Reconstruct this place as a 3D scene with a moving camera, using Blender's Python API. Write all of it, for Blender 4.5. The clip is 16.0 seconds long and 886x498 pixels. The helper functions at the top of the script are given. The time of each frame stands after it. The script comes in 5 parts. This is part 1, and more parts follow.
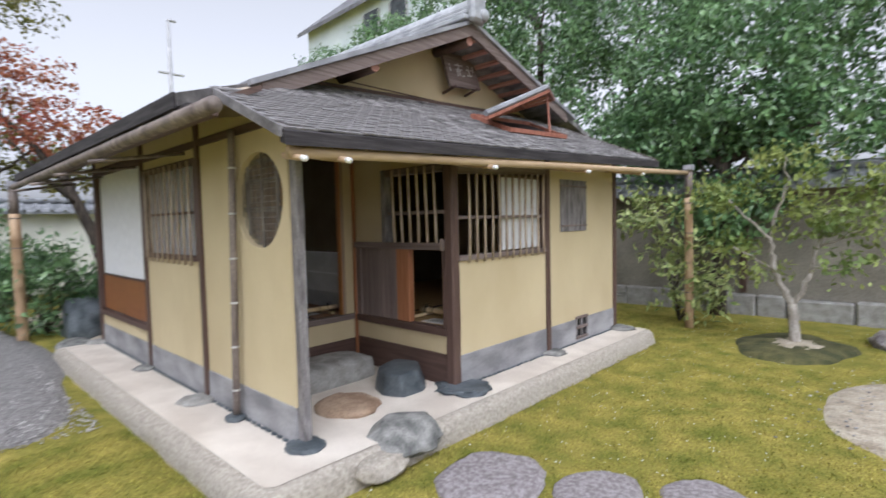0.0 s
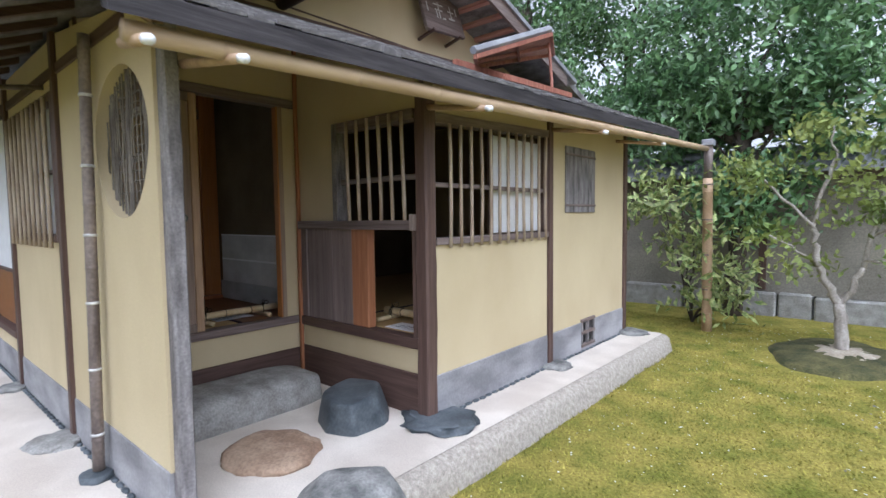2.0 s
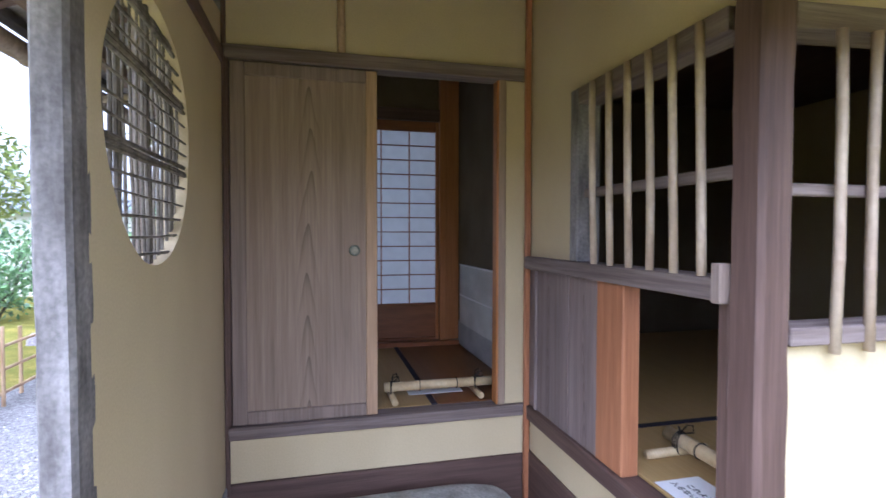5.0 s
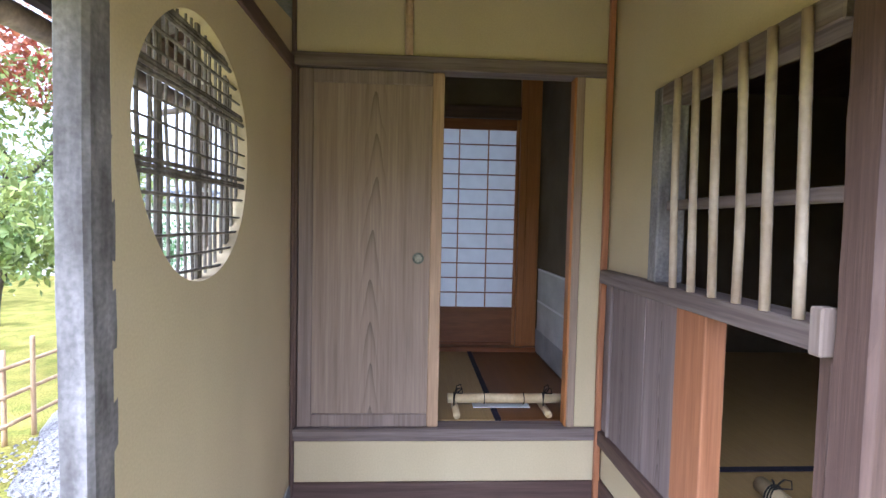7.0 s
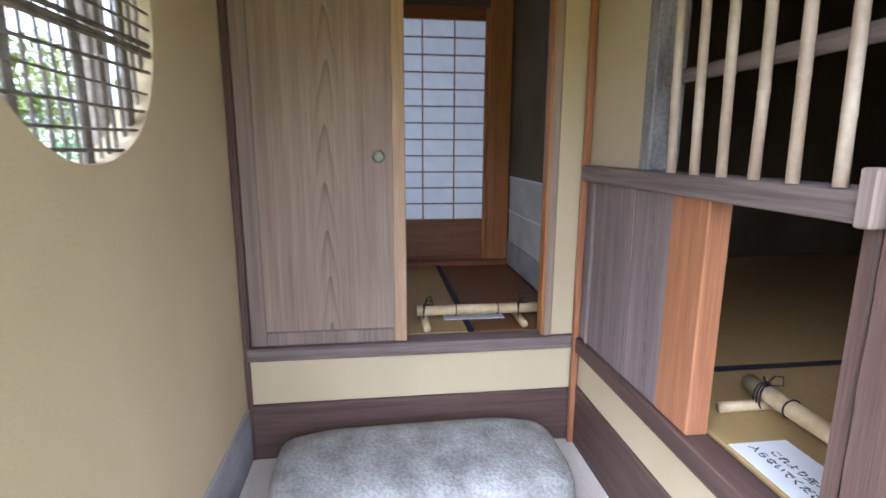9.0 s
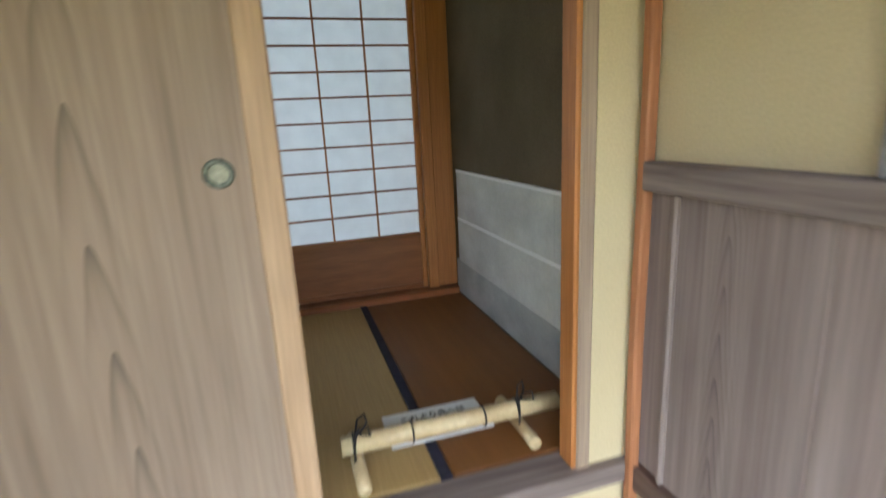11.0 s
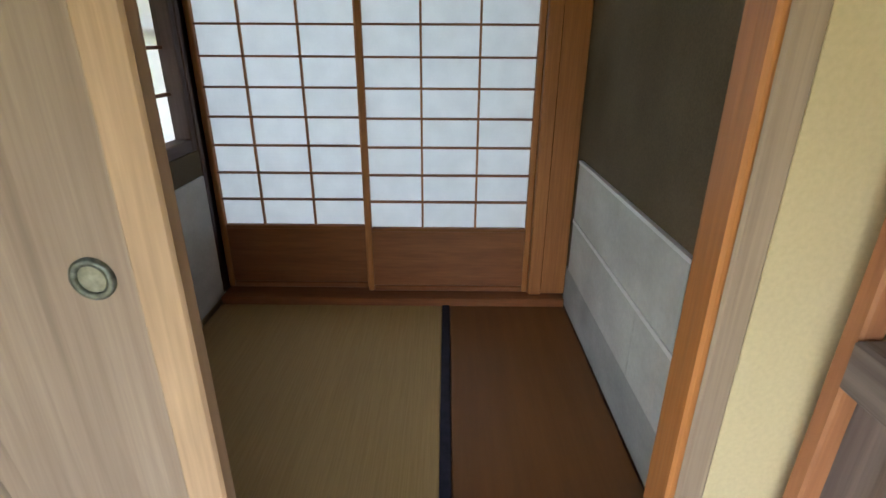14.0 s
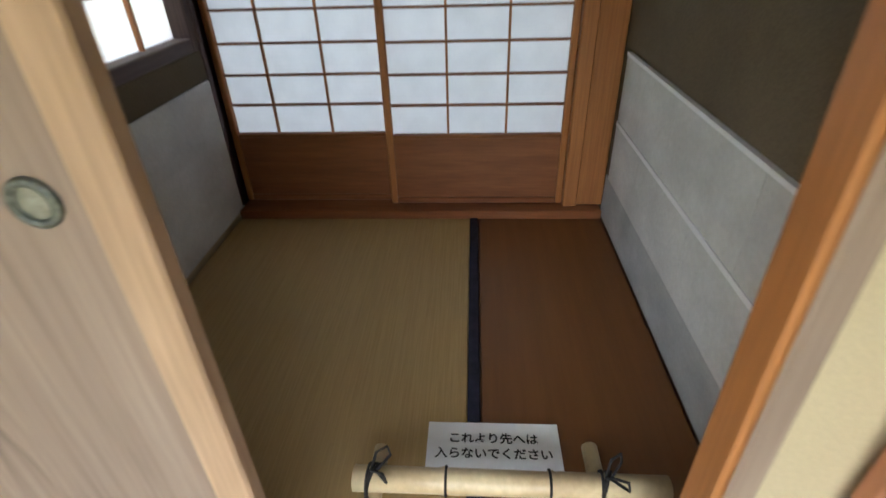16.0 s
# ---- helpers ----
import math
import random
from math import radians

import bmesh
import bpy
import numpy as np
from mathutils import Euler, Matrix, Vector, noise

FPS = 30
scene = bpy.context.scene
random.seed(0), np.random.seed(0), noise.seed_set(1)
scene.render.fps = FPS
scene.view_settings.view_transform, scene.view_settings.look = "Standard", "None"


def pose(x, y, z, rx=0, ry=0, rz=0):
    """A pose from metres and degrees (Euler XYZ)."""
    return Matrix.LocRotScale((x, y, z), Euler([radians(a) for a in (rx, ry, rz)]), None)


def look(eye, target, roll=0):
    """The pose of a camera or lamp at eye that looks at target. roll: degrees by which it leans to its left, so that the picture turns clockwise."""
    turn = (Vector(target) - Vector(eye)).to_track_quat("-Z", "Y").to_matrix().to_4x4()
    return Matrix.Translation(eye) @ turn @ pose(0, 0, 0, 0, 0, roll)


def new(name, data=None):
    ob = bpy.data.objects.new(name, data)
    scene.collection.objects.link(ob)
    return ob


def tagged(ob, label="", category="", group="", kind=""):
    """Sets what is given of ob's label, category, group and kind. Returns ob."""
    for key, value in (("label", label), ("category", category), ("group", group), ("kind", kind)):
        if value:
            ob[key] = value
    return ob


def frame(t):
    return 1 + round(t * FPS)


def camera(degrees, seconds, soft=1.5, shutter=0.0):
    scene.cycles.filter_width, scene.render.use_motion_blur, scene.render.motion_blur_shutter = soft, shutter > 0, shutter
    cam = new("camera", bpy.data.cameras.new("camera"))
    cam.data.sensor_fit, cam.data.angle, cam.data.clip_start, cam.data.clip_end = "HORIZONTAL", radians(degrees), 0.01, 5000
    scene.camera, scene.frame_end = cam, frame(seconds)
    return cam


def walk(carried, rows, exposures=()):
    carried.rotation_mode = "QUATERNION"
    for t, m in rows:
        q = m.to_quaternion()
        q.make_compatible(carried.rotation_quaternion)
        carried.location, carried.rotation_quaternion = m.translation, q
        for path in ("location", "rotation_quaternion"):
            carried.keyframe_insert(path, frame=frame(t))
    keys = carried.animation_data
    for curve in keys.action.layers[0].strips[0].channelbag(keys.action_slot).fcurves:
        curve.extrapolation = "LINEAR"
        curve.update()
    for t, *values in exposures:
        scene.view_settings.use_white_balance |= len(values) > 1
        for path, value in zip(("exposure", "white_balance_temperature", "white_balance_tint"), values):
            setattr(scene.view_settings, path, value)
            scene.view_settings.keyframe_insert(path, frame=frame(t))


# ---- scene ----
cam = camera(82.3, 16.0, soft=1.5, shutter=0.4)
PATH = [
    (0, (0.893, 1.462, 1.59), (-0.476, 2.916, 1.481), -1.3),
    (0.5, (0.657, 1.627, 1.486), (-0.543, 3.228, 1.474), -0.7),
    (1, (0.48, 1.86, 1.467), (-0.797, 3.398, 1.416), -2.2),
    (1.5, (0.336, 2.137, 1.455), (-0.953, 3.66, 1.323), -1.3),
    (2, (0.108, 2.372, 1.422), (-1.2, 3.879, 1.295), -0.7),
    (2.5, (-0.052, 2.661, 1.41), (-1.4, 4.125, 1.219), -1.1),
    (3, (-0.211, 2.878, 1.434), (-1.596, 4.296, 1.162), -0.8),
    (3.5, (-0.503, 3.086, 1.405), (-1.804, 4.57, 1.082), 1.0),
    (4, (-0.679, 3.325, 1.439), (-2.01, 4.789, 1.142), -0.2),
    (4.5, (-0.831, 3.585, 1.449), (-2.587, 4.515, 1.224), -0.8),
    (4.8, (-0.928, 3.608, 1.518), (-2.826, 4.224, 1.379), -0.3),
    (5, (-1.003, 3.613, 1.514), (-2.943, 4.096, 1.452), 0.1),
    (7.3, (-1.088, 3.784, 1.603), (-3.082, 3.895, 1.498), 1.2),
    (7.5, (-1.072, 3.798, 1.607), (-3.066, 3.918, 1.503), 1.1),
    (8, (-1.066, 3.81, 1.608), (-3.06, 3.919, 1.491), -0.0),
    (8.5, (-1.119, 3.779, 1.54), (-3.109, 3.912, 1.391), 1.8),
    (8.7, (-1.197, 3.778, 1.47), (-3.173, 3.917, 1.192), 1.2),
    (10.8, (-2.266, 3.786, 1.468), (-4.079, 4.402, 0.890), -3.6),
    (11, (-2.423, 3.886, 1.500), (-4.279, 4.453, 1.017), -2.9),
    (11.5, (-2.622, 4.000, 1.536), (-4.513, 4.404, 1.025), -4.1),
    (12, (-2.755, 4.009, 1.575), (-4.584, 4.409, 0.871), 1.0),
    (12.5, (-2.835, 4.020, 1.580), (-4.665, 4.174, 0.788), -1.5),
    (13, (-2.824, 4.211, 1.549), (-4.685, 4.212, 0.815), 0.1),
    (13.5, (-2.876, 4.213, 1.602), (-4.744, 4.221, 0.888), -0.9),
    (14, (-2.859, 4.177, 1.681), (-4.712, 4.167, 0.927), 0.3),
    (14.5, (-2.782, 4.211, 1.68), (-4.602, 4.176, 0.851), -3.7),
    (15, (-2.749, 4.203, 1.677), (-4.553, 4.146, 0.815), -2.4),
    (15.5, (-2.766, 4.203, 1.672), (-4.545, 4.069, 0.769), -2.6),
    (16, (-2.982, 4.176, 1.633), (-4.667, 4.059, 0.562), -1.9),
]
walk(cam, [(t, look(eye, target, roll)) for t, eye, target, roll in PATH],
     [(0.0, 0.72, 5800, 14), (2.5, 1.05, 5300, 15), (4.0, 1.35, 5200, 17), (4.5, 1.45, 5100, 20), (5.0, 2.2, 4900, 21), (7.3, 2.55, 5000, 18), (8.7, 2.65, 5050, 17), (10.8, 3.15, 5450, 4), (12.0, 3.25, 5500, 4), (16.0, 3.35, 5650, 8)])

# ---- light ----
world = bpy.data.worlds.new("overcast_sky")
scene.world = world
world.use_nodes = True
wn, wl = world.node_tree.nodes, world.node_tree.links
sky = wn.new("ShaderNodeTexSky")
sky.sky_type, sky.sun_disc = "NISHITA", False
sky.sun_elevation, sky.sun_rotation = radians(58), radians(128)
sky.air_density, sky.dust_density = 1.0, 4.0
pale = wn.new("ShaderNodeHueSaturation")
pale.inputs["Saturation"].default_value = 0.05
wl.new(sky.outputs[0], pale.inputs["Color"])
wl.new(pale.outputs[0], wn["Background"].inputs["Color"])
wn["Background"].inputs["Strength"].default_value = 0.15

sun_data = bpy.data.lights.new("sun", "SUN")
sun_data.energy, sun_data.angle, sun_data.color = 0.7, radians(70), (1.0, 0.97, 0.92)
sun_lamp = new("sun", sun_data)
sun_lamp.matrix_world = look((4.18, -3.26, 8.48), (0, 0, 0))

# added fill lamp: daylight for the paper screens from an unseen, assumed west opening
west = bpy.data.lights.new("west_fill_lamp", "AREA")
west.shape, west.size, west.size_y = "RECTANGLE", 1.5, 1.7
west.energy, west.color = 3.0, (0.86, 0.93, 1.0)
west_lamp = new("west_fill_lamp", west)
west_lamp.matrix_world = look((-6.62, 3.95, 1.65), (-4.9, 3.95, 1.55))

# ---- materials ----
def material(name, dark, light, scale=(8, 8, 8), fine=60.0, rough=0.8, bump=0.15, metal=0.0, spots=0.25,
             per_piece=0.0, translucent=0.0, detail=6.0, contrast=(0.35, 0.65), sheen=0.4, bump_size=0.004):
    """Two-scale procedural surface: broad stains, fine grain, relief."""
    m = bpy.data.materials.new(name)
    m.use_nodes = True
    nodes, links = m.node_tree.nodes, m.node_tree.links
    bsdf = nodes["Principled BSDF"]
    coord = nodes.new("ShaderNodeTexCoord")
    place = nodes.new("ShaderNodeMapping")
    place.inputs["Scale"].default_value = scale
    links.new(coord.outputs["Object"], place.inputs["Vector"])
    broad = nodes.new("ShaderNodeTexNoise")
    broad.inputs["Scale"].default_value, broad.inputs["Detail"].default_value = 1.0, detail
    links.new(place.outputs[0], broad.inputs["Vector"])
    grain = nodes.new("ShaderNodeTexNoise")
    grain.inputs["Scale"].default_value, grain.inputs["Detail"].default_value = fine, 3.0
    if max(scale) > 5 * min(scale):     # wood and reed: the fine grain runs the same way
        links.new(place.outputs[0], grain.inputs["Vector"])
        grain.inputs["Scale"].default_value = 4.0
        spots *= 0.5
    else:
        links.new(coord.outputs["Object"], grain.inputs["Vector"])
    ramp = nodes.new("ShaderNodeValToRGB")
    ramp.color_ramp.elements[0].position, ramp.color_ramp.elements[1].position = contrast
    ramp.color_ramp.elements[0].color, ramp.color_ramp.elements[1].color = (*dark, 1), (*light, 1)
    links.new(broad.outputs["Fac"], ramp.inputs["Fac"])
    shade = nodes.new("ShaderNodeMapRange")
    shade.inputs["From Min"].default_value, shade.inputs["From Max"].default_value = 0.3, 0.7
    shade.inputs["To Min"].default_value, shade.inputs["To Max"].default_value = 1 - spots, 1 + spots * 0.6
    links.new(grain.outputs["Fac"], shade.inputs["Value"])
    mul = nodes.new("ShaderNodeVectorMath")
    mul.operation = "SCALE"
    links.new(ramp.outputs["Color"], mul.inputs[0])
    links.new(shade.outputs["Result"], mul.inputs["Scale"])
    col = mul.outputs["Vector"]
    if per_piece:
        info = nodes.new("ShaderNodeNewGeometry")
        vary = nodes.new("ShaderNodeMapRange")
        vary.inputs["To Min"].default_value, vary.inputs["To Max"].default_value = 1 - per_piece, 1 + per_piece
        links.new(info.outputs["Random Per Island"], vary.inputs["Value"])
        mul2 = nodes.new("ShaderNodeVectorMath")
        mul2.operation = "SCALE"
        links.new(col, mul2.inputs[0])
        links.new(vary.outputs["Result"], mul2.inputs["Scale"])
        col = mul2.outputs["Vector"]
    links.new(col, bsdf.inputs["Base Color"])
    bsdf.inputs["Roughness"].default_value, bsdf.inputs["Metallic"].default_value = rough, metal
    bsdf.inputs["Specular IOR Level"].default_value = sheen
    if bump:
        add = nodes.new("ShaderNodeMath")
        links.new(broad.outputs["Fac"], add.inputs[0])
        links.new(grain.outputs["Fac"], add.inputs[1])
        b = nodes.new("ShaderNodeBump")
        b.inputs["Strength"].default_value, b.inputs["Distance"].default_value = bump, bump_size
        links.new(add.outputs[0], b.inputs["Height"])
        links.new(b.outputs[0], bsdf.inputs["Normal"])
    if translucent:
        thin = nodes.new("ShaderNodeBsdfTranslucent")
        links.new(col, thin.inputs["Color"])
        mix = nodes.new("ShaderNodeMixShader")
        mix.inputs["Fac"].default_value = translucent
        links.new(bsdf.outputs[0], mix.inputs[1])
        links.new(thin.outputs[0], mix.inputs[2])
        links.new(mix.outputs[0], nodes["Material Output"].inputs["Surface"])
    return m


def cathedral(name, dark, light, axis, centres, rough=0.75, slope=8.0, gap=0.17, strength=0.6, bump=0.15):
    """Flat-sawn board: nested arches of grain rising along each centre line, straight grain beside them, broad wear."""
    m = material(name, dark, light, (30, 30, 0.8), 80, rough, bump, contrast=(0.2, 0.85))
    nodes, links = m.node_tree.nodes, m.node_tree.links
    bsdf = nodes["Principled BSDF"]
    base = bsdf.inputs["Base Color"].links[0].from_socket

    def calc(op, a, b=None):
        n = nodes.new("ShaderNodeMath")
        n.operation = op
        for i, v in enumerate((a, b)):
            if v is None:
                continue
            if isinstance(v, (int, float)):
                n.inputs[i].default_value = v
            else:
                links.new(v, n.inputs[i])
        return n.outputs[0]

    coord = nodes.new("ShaderNodeTexCoord")
    split = nodes.new("ShaderNodeSeparateXYZ")
    links.new(coord.outputs["Object"], split.inputs[0])
    squash = nodes.new("ShaderNodeMapping")
    squash.inputs["Scale"].default_value = (5, 5, 1.3)
    links.new(coord.outputs["Object"], squash.inputs["Vector"])
    warp = nodes.new("ShaderNodeTexNoise")
    warp.inputs["Scale"].default_value, warp.inputs["Detail"].default_value = 1.0, 3.0
    links.new(squash.outputs[0], warp.inputs["Vector"])
    bend = calc("MULTIPLY", calc("SUBTRACT", warp.outputs["Fac"], 0.5), 0.09)
    total = None
    for c in centres:
        off = calc("ADD", calc("SUBTRACT", split.outputs[axis], c), bend)
        arm = calc("SQRT", calc("ADD", calc("MULTIPLY", off, off), 0.00006))
        level = calc("ADD", calc("ADD", split.outputs[2], calc("MULTIPLY", arm, slope)), calc("MULTIPLY", bend, 2.5))
        saw = calc("FRACT", calc("DIVIDE", level, gap))
        line = calc("POWER", saw, 3.5)
        fade = calc("POWER", 2.718, calc("MULTIPLY", calc("MULTIPLY", off, off), -900.0))
        one = calc("MULTIPLY", line, calc("ADD", calc("MULTIPLY", fade, 0.85), 0.08))
        total = one if total is None else calc("MAXIMUM", total, one)
    wear = nodes.new("ShaderNodeTexNoise")
    wear.inputs["Scale"].default_value, wear.inputs["Detail"].default_value = 1.4, 4.0
    links.new(squash.outputs[0], wear.inputs["Vector"])
    keep = calc("MULTIPLY", calc("SUBTRACT", 1.0, calc("MULTIPLY", total, strength)), calc("ADD", calc("MULTIPLY", wear.outputs["Fac"], 0.5), 0.75))
    tint = nodes.new("ShaderNodeVectorMath")
    tint.operation = "SCALE"
    links.new(base, tint.inputs[0])
    links.new(keep, tint.inputs["Scale"])
    links.new(tint.outputs["Vector"], bsdf.inputs["Base Color"])
    return m


UP = (38, 38, 1.6)     # grain that runs upright
EW = (1.6, 38, 38)     # along x
NS = (38, 1.6, 38)     # along y
OCHRE = material("ochre_clay_plaster", (0.50, 0.405, 0.245), (0.575, 0.48, 0.30), (1.6, 1.6, 1.0), 150, 0.92, 0.04, spots=0.06)
PLINTH = material("grey_lime_plinth", (0.19, 0.185, 0.19), (0.36, 0.35, 0.35), (2.2, 2.2, 5), 60, 0.9, 0.15, spots=0.12)
DARKWOOD_UP = material("dark_stained_wood_upright", (0.075, 0.043, 0.034), (0.118, 0.072, 0.056), UP, 120, 0.6, 0.25)
DARKWOOD_X = material("dark_stained_wood_x", (0.075, 0.043, 0.034), (0.118, 0.072, 0.056), EW, 120, 0.6, 0.25)
DARKWOOD_Y = material("dark_stained_wood_y", (0.075, 0.043, 0.034), (0.118, 0.072, 0.056), NS, 120, 0.6, 0.25)
GREYWOOD_UP = material("weathered_grey_wood_upright", (0.12, 0.108, 0.105), (0.27, 0.25, 0.245), (22, 22, 5), 90, 0.85, 0.5)
GREYWOOD_X = material("weathered_wood_x", (0.125, 0.092, 0.08), (0.215, 0.17, 0.152), EW, 90, 0.8, 0.4)
GREYWOOD_Y = material("weathered_wood_y", (0.125, 0.092, 0.08), (0.215, 0.17, 0.152), NS, 90, 0.8, 0.4)
SUGI_UP = material("worn_cedar_upright", (0.245, 0.17, 0.12), (0.37, 0.28, 0.205), (34, 34, 0.9), 80, 0.75, 0.2, contrast=(0.2, 0.85))
DOORPANEL = cathedral("weathered_cedar_door_panel", (0.235, 0.168, 0.125), (0.355, 0.27, 0.205), 1, (3.575,), slope=6.0, gap=0.2, strength=0.55)
FRAMEWOOD = material("greyed_cedar_frame", (0.20, 0.148, 0.12), (0.265, 0.205, 0.17), (34, 34, 0.9), 80, 0.75, 0.25)
ORANGEWOOD = material("orange_cedar_upright", (0.33, 0.135, 0.06), (0.40, 0.175, 0.082), UP, 90, 0.55, 0.2)
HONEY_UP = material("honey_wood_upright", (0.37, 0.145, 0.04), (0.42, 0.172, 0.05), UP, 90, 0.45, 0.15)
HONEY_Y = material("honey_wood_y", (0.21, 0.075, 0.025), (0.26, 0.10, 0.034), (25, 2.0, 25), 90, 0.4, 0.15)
STILE = material("pale_cedar_upright", (0.38, 0.245, 0.145), (0.45, 0.305, 0.19), (30, 30, 1.5), 90, 0.6, 0.2)
LACQUER = material("brown_plank_floor", (0.160, 0.063, 0.016), (0.180, 0.073, 0.019), (1.6, 26, 26), 140, 0.45, 0.04, spots=0.08)
TATAMI = material("tatami_rush", (0.36, 0.235, 0.088), (0.42, 0.285, 0.112), (5, 260, 5), 220, 0.6, 0.12, spots=0.1)
INDIGO = material("indigo_cloth_border", (0.010, 0.010, 0.022), (0.022, 0.02, 0.04), (30, 30, 30), 300, 0.85, 0.1)
BROWNWALL = material("brown_earth_wall", (0.105, 0.08, 0.045), (0.15, 0.115, 0.068), (3, 3, 3), 200, 0.95, 0.2, spots=0.15)
KOSHI = material("grey_white_paper_dado", (0.52, 0.52, 0.50), (0.66, 0.66, 0.635), (4, 4, 6), 90, 0.9, 0.05, spots=0.06)
KOSHI2 = material("grey_paper_dado_foot", (0.34, 0.345, 0.34), (0.46, 0.465, 0.455), (4, 4, 6), 90, 0.9, 0.05, spots=0.06)
PAPER = material("shoji_paper", (0.80, 0.80, 0.80), (0.86, 0.86, 0.86), (12, 12, 12), 200, 0.9, 0.0, spots=0.02, translucent=0.75)
PAPER_WALL = material("backed_white_paper", (0.78, 0.78, 0.78), (0.84, 0.84, 0.84), (12, 12, 12), 200, 0.9, 0.0, spots=0.02, translucent=0.15)
CRAWLWOOD = cathedral("silvered_cedar_boards", (0.15, 0.105, 0.092), (0.29, 0.235, 0.215), 0, (-3.11, -2.8), 0.8, gap=0.09, strength=0.5, bump=0.3)
CARD = material("white_card", (0.78, 0.78, 0.78), (0.84, 0.84, 0.84), (9, 9, 9), 90, 0.6, 0.0, spots=0.02)
INK_AND_HOLLOW = material("black_ink_and_hollow", (0.012, 0.012, 0.014), (0.02, 0.02, 0.022), (9, 9, 9), 90, 0.6, 0.0)
CHALK = material("faded_white_paint", (0.45, 0.44, 0.42), (0.66, 0.65, 0.62), (40, 40, 40), 90, 0.8, 0.0)
BAMBOO = material("pale_bamboo", (0.50, 0.37, 0.20), (0.66, 0.53, 0.31), (14, 14, 14), 70, 0.42, 0.1, spots=0.1, sheen=0.5)
BAMBOO_TAN = material("tan_dried_bamboo", (0.36, 0.23, 0.13), (0.52, 0.37, 0.23), (9, 9, 3), 60, 0.5, 0.12, spots=0.15)
BAMBOO_GREY = material("weathered_grey_bamboo", (0.11, 0.085, 0.075), (0.27, 0.22, 0.19), (12, 12, 3), 60, 0.55, 0.15)
BAMBOO_SLAT = material("weathered_bamboo_slat", (0.33, 0.245, 0.175), (0.50, 0.41, 0.31), (22, 22, 5), 60, 0.55, 0.1, spots=0.1)
BAMBOO_Y = material("tan_bamboo_along_y", (0.38, 0.265, 0.155), (0.52, 0.39, 0.25), (16, 1.5, 16), 60, 0.5, 0.05, spots=0.1)
REED = material("grey_reed", (0.10, 0.085, 0.07), (0.24, 0.21, 0.175), (30, 30, 6), 80, 0.8, 0.2)
CORD = material("black_palm_cord", (0.010, 0.009, 0.008), (0.025, 0.02, 0.018), (60, 60, 60), 200, 0.9, 0.2)
BRONZE = material("green_bronze", (0.10, 0.11, 0.095), (0.19, 0.20, 0.17), (60, 60, 60), 120, 0.45, 0.1, metal=0.7)
PULLCUP = material("worn_brass_cup", (0.20, 0.195, 0.15), (0.30, 0.29, 0.23), (40, 40, 40), 120, 0.5, 0.1, metal=0.3)
SHINGLE = material("weathered_wood_shingle", (0.13, 0.12, 0.118), (0.30, 0.285, 0.28), (5, 9, 5), 60, 0.85, 0.4, per_piece=0.35)
EAVE_EDGE = material("dark_eave_edge", (0.02, 0.017, 0.018), (0.055, 0.048, 0.05), (3, 3, 40), 90, 0.8, 0.3)
# underside colour raised well above dark brown, to bounce light onto the porch walls
ROOFBOARD = material("bounce_pale_roof_underside", (0.36, 0.29, 0.22), (0.52, 0.43, 0.33), EW, 90, 0.8, 0.3)
LEADGREY = material("grey_sheet_metal", (0.22, 0.22, 0.235), (0.33, 0.33, 0.35), (5, 5, 5), 60, 0.5, 0.05, spots=0.08)
RIDGE = material("grey_ridge_tile", (0.30, 0.31, 0.33), (0.45, 0.46, 0.48), (7, 7, 7), 60, 0.5, 0.1, spots=0.1)
PINKWOOD = material("reddish_shutter_board", (0.36, 0.17, 0.13), (0.52, 0.29, 0.23), EW, 80, 0.7, 0.2)
REDWOOD = material("reddish_frame_wood", (0.24, 0.085, 0.055), (0.36, 0.15, 0.10), UP, 80, 0.65, 0.2)
TATAKI = material("beige_sand_floor", (0.50, 0.44, 0.37), (0.64, 0.58, 0.50), (2.5, 2.5, 2.5), 130, 0.95, 0.3, spots=0.14)
AGGREGATE = material("exposed_pebble_edge", (0.30, 0.265, 0.22), (0.45, 0.405, 0.34), (38, 38, 38), 140, 0.95, 0.6, spots=0.25, bump_size=0.012)
BLUESTONE = material("dark_blue_stone", (0.045, 0.055, 0.062), (0.11, 0.125, 0.135), (6, 6, 6), 60, 0.5, 0.3)
GREYSTONE = material("grey_green_stone", (0.10, 0.10, 0.095), (0.28, 0.275, 0.255), (9, 9, 9), 70, 0.8, 0.6, bump_size=0.01)
BROWNSTONE = material("brown_flat_stone", (0.24, 0.155, 0.10), (0.40, 0.29, 0.20), (7, 7, 7), 60, 0.85, 0.5, bump_size=0.008)
PALESTONE = material("pale_granite", (0.23, 0.22, 0.20), (0.36, 0.35, 0.325), (9, 9, 9), 80, 0.9, 0.7, bump_size=0.01)
PURPLESTONE = material("purple_grey_stone", (0.17, 0.145, 0.145), (0.33, 0.30, 0.30), (34, 34, 34), 160, 0.85, 0.6, bump_size=0.01)
MOSS = material("moss_lawn", (0.095, 0.122, 0.016), (0.39, 0.315, 0.08), (3.6, 3.6, 3.6), 55, 0.95, 0.9, spots=0.4, detail=9.0, contrast=(0.18, 0.82), sheen=0.1, bump_size=0.02)
TUFT = material("moss_blades", (0.115, 0.15, 0.022), (0.43, 0.35, 0.09), (3.6, 3.6, 3.6), 40, 0.9, 0.0, per_piece=0.5, detail=9.0, contrast=(0.18, 0.82), sheen=0.1)
